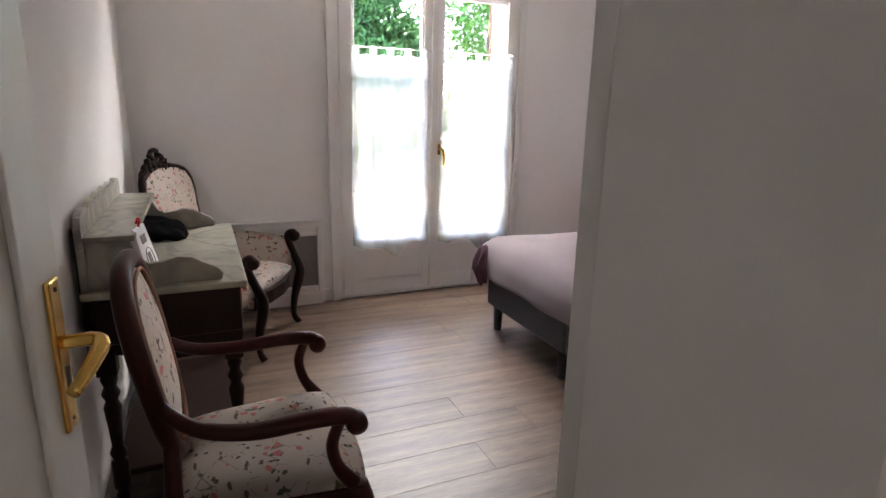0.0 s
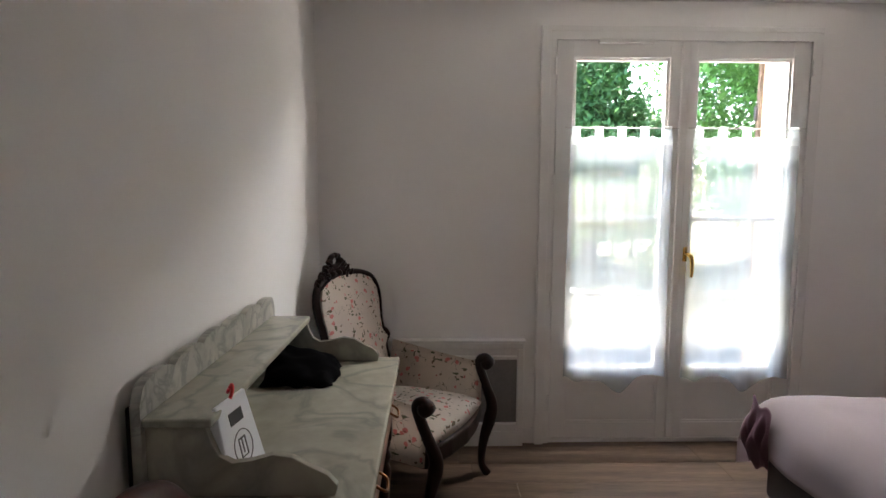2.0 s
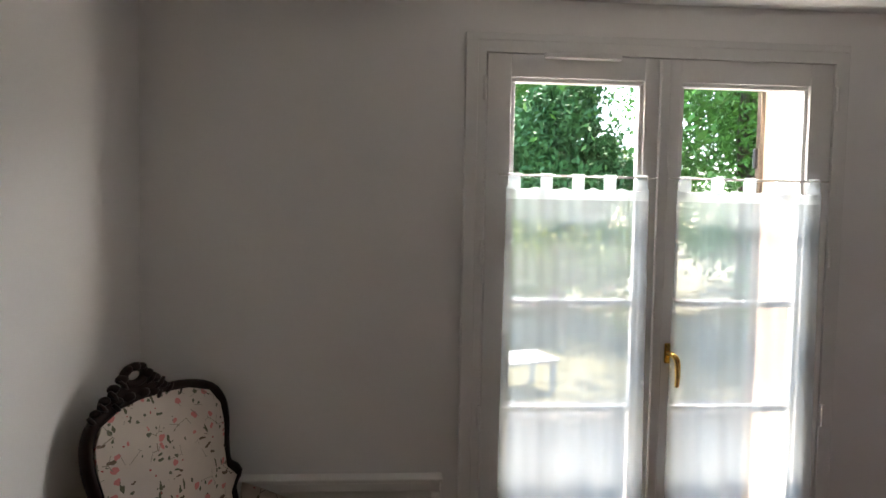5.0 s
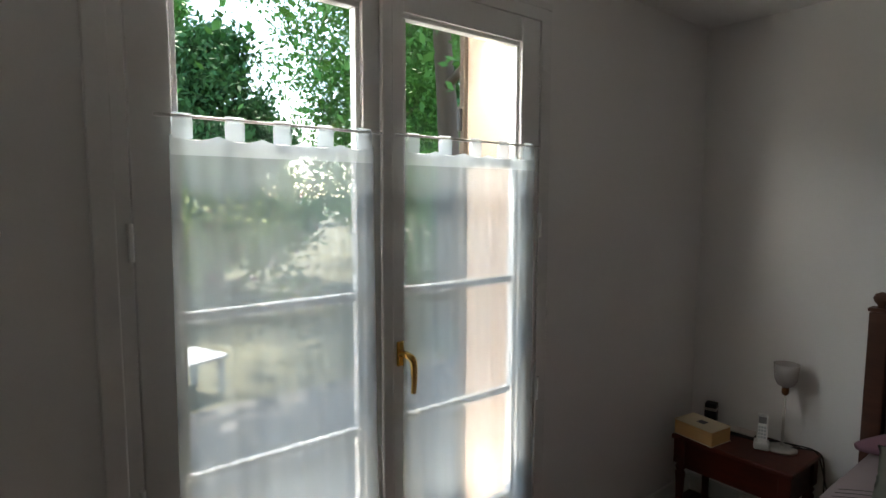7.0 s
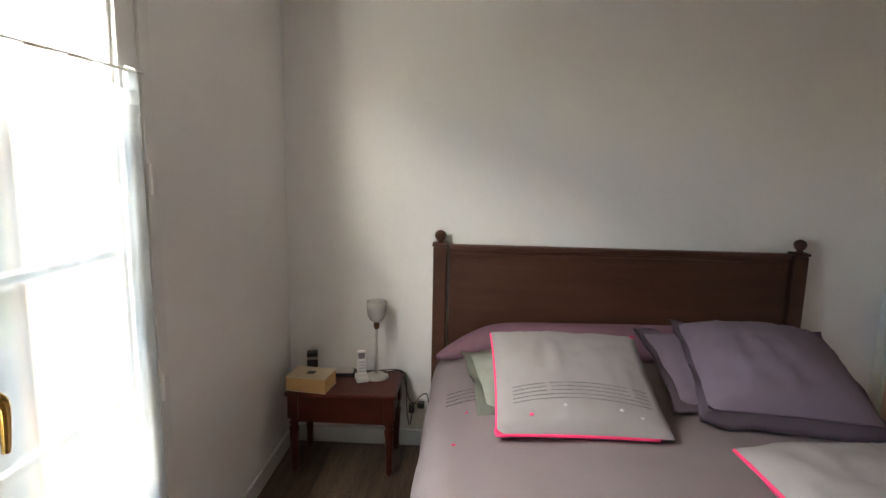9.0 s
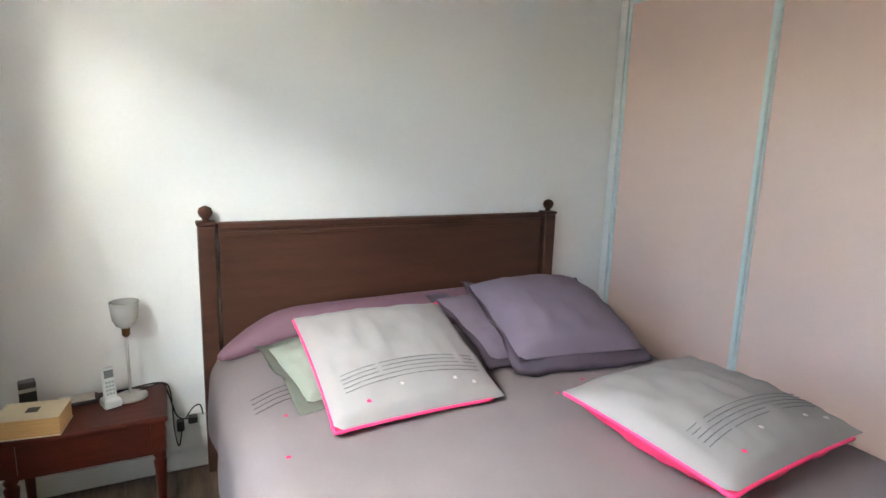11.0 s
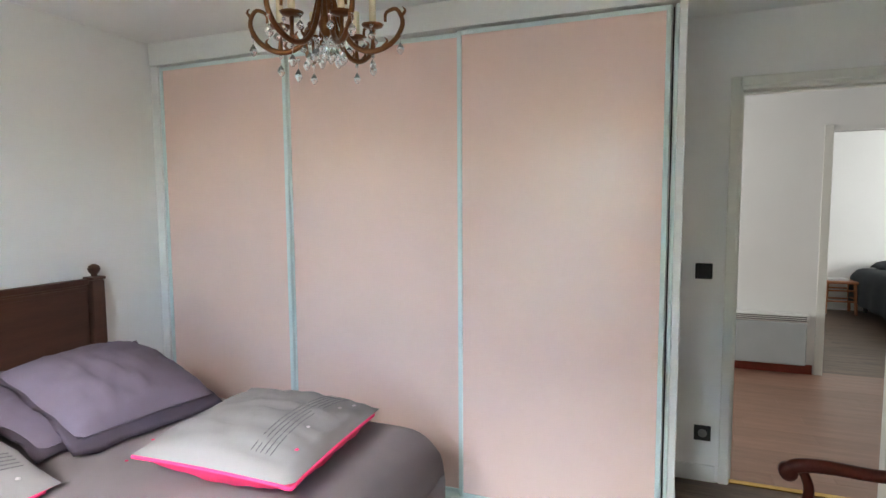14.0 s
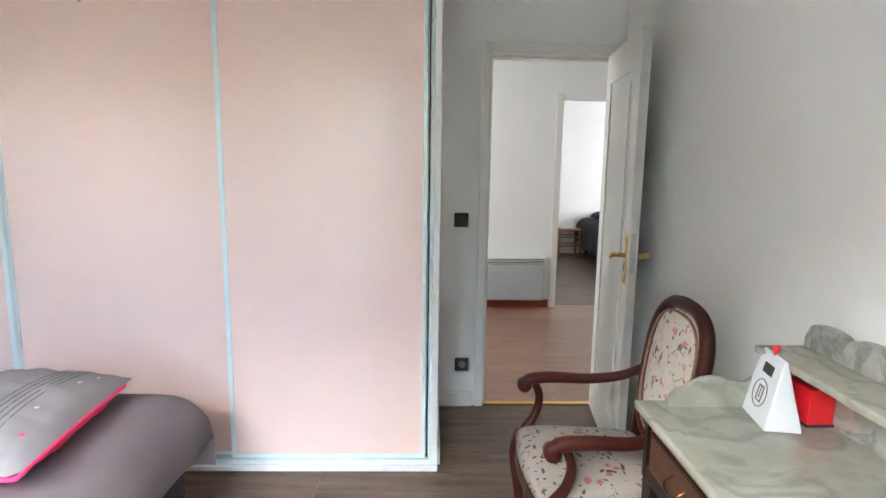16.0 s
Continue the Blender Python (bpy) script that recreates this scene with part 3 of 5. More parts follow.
def wall_plate(name, x, z, label, category, round_core):
    p = empty(name, pose(x, YD, z), label, category)
    part("plate", box(-0.041, 0.041, 0, 0.010, -0.041, 0.041, 0.004), BLACK, p)
    if round_core:
        part("socket_well", moved(lathe([(0.022, 0), (0.022, 0.002), (0.017, 0.003)], 20), pose(0, 0.010, 0, -90)), GREYMESH, p, "round grey socket well", True)
    else:
        part("rocker", box(-0.028, 0.028, 0.010, 0.014, -0.03, 0.03, 0.002), BLACK, p)


wall_plate("light_switch", 1.262, 1.125, "square black light switch on the white wall", "switch", False)
wall_plate("wall_socket", 1.245, 0.262, "square black wall socket with a round well", "socket", True)

# ---- hall and far room ----
slab("wall_hall_west", (-0.9, XW - 0.12, 0.80, 0.915, 0, H), WALL, "plain off-white hall wall")
slab("wall_hall_south", (0.17, 3.4, -1.44, -1.32, 0, H), WALL, "plain off-white hall wall with the heater")
fbm = box(-0.62, 0.17, -1.44, -1.32, 2.05, H)
box(-4.0, -0.62, -1.44, -1.32, 0, H, bm=fbm)
structure(part("wall_hall_opening", fbm, WALL), "off-white wall above the far doorway", "wall")
slab("wall_hall_end_west", (-1.02, -0.9, -1.32, 0.915, 0, H), WALL, "plain off-white hall end wall")
slab("wall_hall_end_east", (3.4, 3.5, -1.44, 0.915, 0, H), WALL, "plain off-white hall end wall")
slab("wall_hall_north", (ward_x, 3.4, 0.80, 0.915, 0, H), WALL, "plain off-white hall wall")
slab("wall_far_room_south", (-4.0, 3.4, -4.85, -4.73, 0, H), WALL, "plain white far bedroom wall")
slab("wall_far_room_west", (-4.0, -3.88, -4.73, -1.44, 0, H), WALL, "plain white far bedroom wall")
slab("wall_far_room_east", (2.0, 2.12, -4.73, -1.44, 0, H), WALL, "plain white far bedroom wall")
structure(part("baseboard", box(-3.88, 2.0, -4.73, -4.716, 0, 0.09, 0.004), TRIM), "low white skirting board", "baseboard")
structure(part("baseboard", box(0.97, 3.4, -1.32, -1.306, 0, 0.08, 0.004), REDSKIRT), "red-brown hall skirting board", "baseboard")
structure(part("baseboard", box(0.245, 0.97, -1.32, -1.30, 0, 0.08, 0.004), REDSKIRT), "red-brown hall skirting board", "baseboard")
structure(part("trim", box(0.17, 0.235, -1.32, -1.303, 0, 2.10, 0.004), DOORPAINT), "white painted casing of the far doorway", "trim")

rad = empty("hall_radiator", pose(0, 0, 0), "pale grey electric panel radiator with a slotted white top", "radiator")
part("body", box(0.31, 0.98, -1.305, -1.215, 0.09, 0.46, 0.012), GREYHEAT, rad)
part("top_grille", box(0.30, 0.99, -1.31, -1.205, 0.46, 0.525, 0.008), WHITEPLASTIC, rad)
for k in range(3):
    # Black bars on an uncut grille, painting the shade inside the slots.
    part("slot", box(0.32, 0.97, -1.2052, -1.203, 0.472 + 0.016 * k, 0.479 + 0.016 * k), BLACK, rad)

stool = empty("wooden_stool", pose(-0.72, -4.5, 0), "small orange-brown wooden stool used as bedside table", "stool")
part("seat", box(-0.19, 0.19, -0.17, 0.17, 0.40, 0.43, 0.008), STOOLWOOD, stool)
for sx in (-1, 1):
    for sy in (-1, 1):
        part("leg", tube([(sx * 0.15, sy * 0.13, 0.40), (sx * 0.17, sy * 0.15, 0.0)], 0.019, 8), STOOLWOOD, stool, "", True)
    part("stretcher", tube([(sx * 0.16, -0.14, 0.2), (sx * 0.16, 0.14, 0.2)], 0.011, 8), STOOLWOOD, stool, "", True)
for sy in (-1, 1):
    for zz in (0.17, 0.31):
        part("stretcher", tube([(-0.15, sy * 0.14, zz), (0.15, sy * 0.14, zz)], 0.011, 8), STOOLWOOD, stool, "", True)
paper = empty("paper_stack", pose(-0.70, -4.5, 0.43, 0, 0, 12), "small stack of white papers on the stool", "papers")
for k in range(2):
    part("sheet", moved(box(-0.11, 0.11, -0.08, 0.08, 0.012 * k, 0.011 + 0.012 * k, 0.002), pose(0, 0, 0, 0, 0, 8 * k)), WHITECARD, paper)


def fold(d, r):
    """Where a cloth's point at distance d inside an edge lies: inward and downward from the edge."""
    if d >= r:
        return d, 0.0
    a = (r - d) / r
    if a < math.pi / 2:
        return r - r * math.sin(a), -(r - r * math.cos(a))
    return 0.0, -r - (a - math.pi / 2) * r


def draped(x0, x1, y0, y1, top, r, hang, nu, nv, seed, puff=0.02, flare=0.03):
    """A quilt over a bed: hang is how far it drops at x0, x1, y0, y1."""
    def fn(u, v):
        a = -hang[0] + (x1 - x0 + hang[0] + hang[1]) * u
        b = -hang[2] + (y1 - y0 + hang[2] + hang[3]) * v
        ax, az = fold(a, r) if hang[0] and a < (x1 - x0) / 2 else (fold(x1 - x0 - a, r) if hang[1] else (a, 0))
        px = x0 + ax if a < (x1 - x0) / 2 or not hang[1] else x1 - ax
        by, bz = fold(b, r) if b < (y1 - y0) / 2 else fold(y1 - y0 - b, r)
        py = y0 + by if b < (y1 - y0) / 2 else y1 - by
        drop = -((abs(az) ** 3 + abs(bz) ** 3) ** (1 / 3))
        n1 = noise.noise(Vector((px * 2.2, py * 2.2, seed))) + 0.5 * noise.noise(Vector((px * 5, py * 5, seed + 3)))
        depth = min(1, max(0, -drop - 0.05) / 0.2)
        rip = flare * depth * (0.6 + math.sin(14 * (px if by < 0.01 else py) + seed) * 0.5)
        if by < 0.01:
            py += rip * (-1 if b < (y1 - y0) / 2 else 1)
        if ax < 0.01 and (a < (x1 - x0) / 2 or hang[1]):
            px += rip * (-1 if a < (x1 - x0) / 2 else 1)
        inner = min(1, min(a + 0.05, b + 0.05, y1 - y0 - b + 0.05) / 0.3) if min(a, b, y1 - y0 - b) > -0.05 else 0
        return (px, py, top + drop + 0.012 * n1 + puff * max(0, inner))
    return sheet(fn, nu, nv, -0.018)


fb = empty("far_bed", pose(0, 0, 0), "bed in the far room under a slate grey quilt", "bed")
part("base", box(-2.5, -0.98, -4.68, -2.33, 0.10, 0.34, 0.02), BEDBASE, fb)
part("quilt", draped(-2.6, -0.90, -4.68, -2.25, 0.58, 0.12, (0.35, 0.40, 0.0, 0.35), 50, 40, 3.3), DARKDUVET, fb, "slate grey cotton quilt", True)
for sx in (-2.4, -1.06):
    for sy in (-4.6, -2.45):
        part("leg", lathe([(0.025, 0), (0.03, 0.10)], 10, (sx, sy, 0)), BLACK, fb)

pillow_far = empty("far_pillow", pose(-1.45, -4.45, 0.66, 0, 0, 0), "slate grey pillow at the head of the far bed", "pillow")
part("cover", sheet(lambda u, v: (0.36 * (2 * u - 1), 0.2 * (2 * v - 1), 0.10 * max(0, (1 - (2 * u - 1) ** 4) * (1 - (2 * v - 1) ** 4)) ** 0.5 - 0.05), 16, 12, -0.01), DARKDUVET, pillow_far, "", True)

# ---- bed ----
bed = empty("double_bed", pose(0, 0, 0), "double bed on a charcoal box base with black legs", "bed")
for y0, y1 in ((2.19, 3.018), (3.024, 3.86)):
    part("box_base", box(2.365, 4.15, y0, y1, 0.165, 0.385, 0.018), BEDBASE, bed)
part("mattress", box(2.37, 4.15, 2.20, 3.85, 0.386, 0.575, 0.04, 3), PETAL, bed)
for x in (2.42, 4.05):
    for y in (2.25, 2.96, 3.085, 3.80):
        part("leg", lathe([(0.026, 0), (0.031, 0.165)], 14, (x, y, 0)), BLACK, bed, "round black leg", True)
duvet = empty("duvet", pose(0, 0, 0), "smooth mauve-grey cotton duvet spread over the bed", "duvet")
part("cover", draped(2.305, 4.13, 2.12, 3.925, 0.592, 0.14, (0.16, 0.0, 0.28, 0.27), 90, 100, 1.7, 0.022, 0.022), DUVET, duvet, "", True)


def corner_fold(u, v):
    """Bunched lining at the foot corner of the duvet."""
    y = 3.745 + 0.21 * u
    bulge = 0.016 * math.sin(19 * u + 3 * v) + 0.010 * math.sin(41 * u - 4 * v) + 0.030 * math.sin(math.pi * u)
    return (2.300 - bulge * math.sin(math.pi * min(1, v * 1.15)) + 0.05 * u ** 3, y, 0.275 + 0.05 * (1 - u) + (0.285 - 0.05 * (1 - u) + 0.02 * u) * v + 0.012 * math.sin(12 * u))


part("turned_corner", sheet(corner_fold, 36, 20, -0.012), PLUM, duvet, "bunched plum lining at the foot corner", True)
for k in range(4):
    part("stitched_line", tube([(3.45 + 0.035 * k, 3.55, 0.622), (3.47 + 0.035 * k, 3.72, 0.622), (3.44 + 0.035 * k, 3.84, 0.60)], 0.0014, 5), STITCH, duvet)
for x, y, s in ((3.12, 3.80, 0.014), (3.36, 3.76, 0.012), (3.16, 2.86, 0.012), (3.22, 2.70, 0.012), (3.25, 2.62, 0.01)):
    fl = part("printed_flower", lathe([(s * 0.6, 0), (s * 0.3, 0.002)], 6, (x, y, 0.618)), PETAL if int(x * 100) % 2 else HOTPINK, duvet)

hb = empty("headboard", pose(0, 0, 0), "brown wooden panel headboard with ball-topped posts", "headboard")
part("panel", box(4.185, 4.212, 2.215, 3.865, 0.30, 1.085), HEADWOOD, hb)
part("top_rail", box(4.175, 4.222, 2.21, 3.87, 1.086, 1.115, 0.006), HEADWOOD, hb)
part("moulding", box(4.178, 4.186, 2.215, 3.865, 1.055, 1.075, 0.003), HEADWOOD, hb)
for y in (2.165, 3.913):
    post = part("post", box(4.165, 4.228, y - 0.034, y + 0.034, 0, 1.105, 0.006), HEADWOOD, hb)
    part("cap", box(4.160, 4.233, y - 0.039, y + 0.039, 1.106, 1.122, 0.005), HEADWOOD, post)
    part("finial", lathe([(0.016, 0), (0.013, 0.010), (0.024, 0.022), (0.030, 0.038), (0.024, 0.055), (0.006, 0.064)], 18, (4.196, y, 1.122)), HEADWOOD, post, "turned wooden ball", True)


def cushion_half(size_x, size_y, thick, up, seed, nu=26, pinch=0.03):
    """Upper or lower half of a stuffed cushion, in the plane of x and y."""
    def fn(u, v):
        a, b = 2 * u - 1, 2 * v - 1
        swell = max(0.0, (1 - a * a) * (1 - b * b)) ** 0.42
        sx = 1 - pinch * (1 - b * b) * 1.0
        sy = 1 - pinch * (1 - a * a) * 1.0
        w = (0.010 * noise.noise(Vector((a * 4, b * 4, seed))) + 0.006 * noise.noise(Vector((a * 3 - b * 8, a * 8 + b * 3, seed)))) * (1 - swell * 0.4)
        crease = 0.016 * noise.noise(Vector((a * 2.3 + seed, b * 7, 1.0))) * swell
        return (size_x / 2 * a * sx, size_y / 2 * b * sy, (thick / 2 * swell + w + crease) * (1 if up else -1) if swell > 0 else w * 0)
    return sheet(fn, nu, nu)


def surface_z(x, y, size_x, size_y, thick):
    a, b = 2 * x / size_x, 2 * y / size_y
    return thick / 2 * max(0.0, (1 - a * a) * (1 - b * b)) ** 0.42


def flange(sx, sy, f, seed, droop):
    """The flat, crumpled border of a pillowcase; droop lowers the foot edge."""
    def fn(u, v):
        a, b = 2 * u - 1, 2 * v - 1
        x, y = a * (sx / 2 + f), b * (sy / 2 + f)
        over = max(abs(x) - sx / 2 * 0.9, abs(y) - sy / 2 * 0.9, 0) / (f + 0.05 * sx)
        ripple = 0.006 * math.sin(19 * y + seed) + 0.005 * math.sin(29 * (x - y) + 2 * seed) + 0.014 * noise.noise(Vector((x * 9, y * 9, seed)))
        pull = 1 - 0.05 * (1 - a * a) * (1 if abs(b) > 0.8 else 0) + 0.02 * noise.noise(Vector((a * 5, b * 5, seed + 4))) * over
        return (x * pull, y * pull, over * (ripple - droop * max(0.0, -a) ** 3))
    return sheet(fn, 40, 40, -0.004)


def pillow(name, m, sx, sy, thick, top, under, label, seed, stripes=False, border=0.0, droop=0.0):
    root = empty(name, m, label, "pillow", "pillows on the bed")
    if border:
        part("flange", flange(sx, sy, border, seed, droop), top, root, "crumpled flat border", True)
    part("front", cushion_half(sx, sy, thick, True, seed), top, root, "", True)
    part("back", cushion_half(sx, sy, thick * (1.35 if stripes else 1.0), False, seed), under, root, "", True)
    if stripes:
        edge = [(sx / 2 * a * (1 - 0.03 * (1 - b * b)), sy / 2 * b * (1 - 0.03 * (1 - a * a)), -0.006) for a, b in
                [(0.98 - k / 6, 1) for k in range(12)] + [(-1, 1 - k / 6) for k in range(12)]]
        part("piped_edge", tube(edge, 0.0065, 6, smooth_steps=2), under, root, "neon pink piped edge", True)
    if stripes:
        for k in range(5):
            pts = []
            for j in range(9):
                y = -sy * 0.40 + sy * 0.80 * j / 8
                x = -sx * 0.20 - 0.017 * k + 0.02 * math.sin(1.8 * j / 8 * math.pi / 2)
                pts.append((x, y, surface_z(x, y, sx, sy, thick) + 0.003))
            part("embroidered_line", tube(pts, 0.0011, 5), STITCH, root)
        for x, y, mt in ((-0.40, 0.30, HOTPINK), (-0.34, 0.10, PETAL), (-0.36, -0.22, PETAL), (-0.40, -0.33, PETAL)):
            xx, yy = x * sx, y * sy
            part("printed_flower", lathe([(0.008, 0), (0.004, 0.003)], 6, (xx, yy, surface_z(xx, yy, sx, sy, thick) + 0.002)), mt, root)
    return root


# local x points from the foot edge of a cushion to its head edge
pillow("cushion_pink_edged", Matrix.Translation((3.425, 3.37, 0.735)) @ pose(0, 0, 0, 0, -20, 1), 0.55, 0.585, 0.14, GREYCOTTON, HOTPINK, "pale grey square cushion with neon pink edge leaning on pillows", 1.0, True)
pillow("cushion_pink_edged", Matrix.Translation((2.735, 2.645, 0.706)) @ pose(0, 0, 0, 0, -2, 4), 0.57, 0.62, 0.16, GREYCOTTON, HOTPINK, "pale grey square cushion with neon pink edge lying flat", 4.0, True)
pillow("pillow", Matrix.Translation((3.555, 2.60, 0.757)) @ pose(0, 0, 0, 1, -15, -7), 0.56, 0.56, 0.25, LILAC, LILAC, "lilac cotton square pillow propped on the bed", 7.0, border=0.03, droop=0.05)
pillow("pillow", Matrix.Translation((3.70, 2.68, 0.695)) @ pose(0, 0, 0, 2, -12, 0), 0.52, 0.55, 0.14, LILAC, LILAC, "lilac cotton square pillow lying under another", 9.0, border=0.04, droop=0.02)
pillow("pillow", Matrix.Translation((3.60, 3.53, 0.665)) @ pose(0, 0, 0, 0, -9, 10), 0.38, 0.38, 0.12, SAGE, SAGE, "sage white cotton pillow behind the cushion", 11.0, border=0.04, droop=0.02)
bol = empty("bolster", pose(4.04, 3.12, 0.68), "long plum cotton bolster along the headboard", "bolster")
part("cover", tube([(0.02, -0.84, 0.0), (0.0, -0.6, 0.01), (0, 0, 0.005), (0.0, 0.45, 0.0), (-0.02, 0.60, -0.02), (-0.06, 0.72, -0.055), (-0.10, 0.78, -0.065)], [0.07, 0.085, 0.085, 0.08, 0.06, 0.035, 0.012], 18, flat=1.4), PLUM, bol, "", True)

# ---- nightstand and what stands on it ----
NX0, NX1, NY0, NY1, NZ = 3.905, 4.235, 4.095, 4.63, 0.425
ns = empty("nightstand", pose(0, 0, 0), "small cherry wood bedside table with turned legs", "nightstand")
part("top", box(NX0, NX1, NY0, NY1, NZ - 0.022, NZ, 0.006), CHERRY, ns)
for d in ((NX0 + 0.025, NX0 + 0.045, NY0 + 0.03, NY1 - 0.03), (NX1 - 0.045, NX1 - 0.025, NY0 + 0.03, NY1 - 0.03), (NX0 + 0.045, NX1 - 0.045, NY0 + 0.025, NY0 + 0.045), (NX0 + 0.045, NX1 - 0.045, NY1 - 0.045, NY1 - 0.025)):
    part("apron", box(*d, NZ - 0.160, NZ - 0.022, 0.003), CHERRY, ns)
for x in (NX0 + 0.035, NX1 - 0.035):
    for y in (NY0 + 0.035, NY1 - 0.035):
        lg = part("leg", lathe([(0.013, 0), (0.018, 0.02), (0.015, 0.05), (0.021, 0.20), (0.024, 0.235), (0.016, 0.245), (0.024, 0.262), (0.016, 0.275), (0.025, 0.285)], 14, (x, y, 0)), CHERRY, ns, "", True)
        part("leg_block", box(x - 0.025, x + 0.025, y - 0.025, y + 0.025, 0.285, NZ - 0.022, 0.003), CHERRY, lg)

bk = empty("thick_book", pose(3.985, 4.52, NZ, 0, 0, -8), "thick cream paperback book with yellowed pages", "book")
part("page_block", box(-0.07, 0.07, -0.098, 0.098, 0.003, 0.068), YELLOWPAGES, bk)
part("cover", box(-0.074, 0.073, -0.10, 0.101, 0.068, 0.072, 0.001), COVER, bk)
part("cover", box(-0.074, 0.073, -0.10, 0.101, 0.0, 0.003), COVER, bk)
part("cover_mark", box(-0.02, 0.02, -0.02, 0.018, 0.0722, 0.0728), STITCH, bk)

ph = empty("cordless_phone", pose(4.08, 4.29, NZ, 0, 0, 20), "white cordless phone upright in its charging cradle", "phone")
part("cradle", box(-0.035, 0.035, -0.032, 0.032, 0, 0.035, 0.010), WHITEPLASTIC, ph)
hs = part("handset", moved(box(-0.012, 0.012, -0.022, 0.022, 0, 0.135, 0.006), pose(0.0, 0, 0.02, 0, 8, 0)), WHITEPLASTIC, ph)
part("screen", moved(box(-0.0135, -0.012, -0.016, 0.016, 0.095, 0.125), pose(0.0, 0, 0.02, 0, 8, 0)), GREYMESH, hs)
for r in range(4):
    for c in range(3):
        part("key", moved(box(-0.0142, -0.012, -0.015 + 0.011 * c, -0.007 + 0.011 * c, 0.028 + 0.015 * r, 0.037 + 0.015 * r), pose(0.0, 0, 0.02, 0, 8, 0)), GREYHEAT, hs)

lamp = empty("table_lamp", pose(4.135, 4.225, NZ), "slim steel table lamp with white opal glass shade", "lamp")
part("base", lathe([(0.062, 0), (0.062, 0.008), (0.045, 0.016), (0.010, 0.022)], 24), STEEL, lamp, "", True)
part("stem", lathe([(0.006, 0.02), (0.006, 0.26)], 10), STEEL, lamp, "", True)
part("socket", lathe([(0.007, 0.255), (0.015, 0.265), (0.015, 0.292), (0.010, 0.296)], 14), DARKBRASS, lamp, "", True)
part("shade", lathe([(0.016, 0.293), (0.034, 0.305), (0.046, 0.33), (0.049, 0.36), (0.052, 0.40), (0.047, 0.40), (0.044, 0.36), (0.040, 0.33), (0.012, 0.298)], 22), OPAL, lamp, "white opal glass tulip shade", True)

can = empty("black_carton", pose(4.165, 4.565, NZ, 0, 0, 14), "small upright black carton with a silver printed band", "carton")
part("body", box(-0.024, 0.024, -0.027, 0.027, 0, 0.112, 0.003), BLACK, can)
part("printed_band", box(-0.0246, 0.0246, -0.0276, 0.0276, 0.078, 0.092), STEEL, can, "silver printed band")
part("flap", box(-0.022, 0.022, -0.025, 0.025, 0.1122, 0.1145, 0.001), BLACK, can)

bx = empty("flat_device", pose(4.16, 4.41, NZ, 0, 0, 6), "flat black and grey device behind the book", "device")
part("body", box(-0.04, 0.04, -0.07, 0.07, 0, 0.016, 0.004), BLACK, bx)
part("top_plate", box(-0.035, 0.035, -0.06, 0.06, 0.016, 0.022, 0.002), STEEL, bx)
sk = empty("socket_block", pose(XE - 0.015, 3.99, 0.235), "white double wall socket with plugs beside the bed", "socket")
part("plate", box(-0.014, 0.014, -0.05, 0.05, -0.035, 0.035, 0.005), WHITEPLASTIC, sk)
part("plug", box(-0.05, -0.014, -0.008, 0.03, 0.0, 0.032, 0.006), BLACK, sk)
part("plug", box(-0.045, -0.014, 0.045, 0.075, -0.03, 0.02, 0.006), BLACK, sk)
for pts in ([(4.14, 4.22, NZ + 0.012), (4.18, 4.14, NZ + 0.02), (4.20, 4.105, NZ + 0.008), (4.215, 4.085, 0.36), (4.215, 4.06, 0.27), (4.205, 4.01, 0.255)],
            [(4.16, 4.34, NZ + 0.006), (4.21, 4.22, NZ + 0.008), (4.21, 4.11, NZ + 0.012), (4.22, 4.082, 0.38), (4.222, 4.075, 0.20), (4.22, 4.06, 0.13), (4.21, 4.045, 0.22)],
            [(4.20, 4.03, 0.26), (4.19, 4.0, 0.31), (4.19, 3.97, 0.32), (4.2, 3.96, 0.27)]):
    tagged(part("power_cable", tube(pts, 0.0032, 6), BLACK, None, "", True), "thin black power cable hanging by the bedside table", "cable")

# ---- marble washstand ----
DX0, DX1, DY0, DY1, DZ = 0.386, 0.862, 2.72, 3.705, 0.806
dk = empty("marble_washstand", pose(0, 0, 0), "antique walnut washstand with veined marble top and gallery", "washstand")
part("marble_top", box(DX0, DX1, DY0, DY1, DZ - 0.024, DZ, 0.006), MARBLE, dk, "veined grey-white marble slab")
top = [(DY0 + 0.02, DZ)]
top += [(DY1 - 0.02, DZ)]
for k in range(61):
    f = 1 - k / 60
    ends = 0.03 * max(0.0, 1 - min(f, 1 - f) / 0.03) ** 2
    top.append((DY0 + 0.02 + (DY1 - DY0 - 0.04) * f, 1.028 + 0.016 * abs(math.sin(6 * math.pi * f)) ** 0.6 + 0.012 * math.sin(math.pi * f) - ends))
part("marble_back", moved(prism(top, 0.02, "x"), Matrix.Translation((DX0 + 0.004, 0, 0.0005))), MARBLE_DARK, dk, "scalloped mottled marble upstand")
part("marble_shelf", box(DX0 + 0.024, 0.548, DY0 + 0.02, DY1 - 0.06, 0.955, 0.975, 0.005), MARBLE, dk)
gal = [(0.41, DZ), (0.785, DZ), (0.79, DZ + 0.022), (0.77, DZ + 0.045), (0.735, DZ + 0.062), (0.70, DZ + 0.082), (0.66, DZ + 0.088), (0.62, DZ + 0.076), (0.58, DZ + 0.071), (0.555, DZ + 0.085), (0.54, DZ + 0.115), (0.53, 0.954), (0.41, 0.954)]
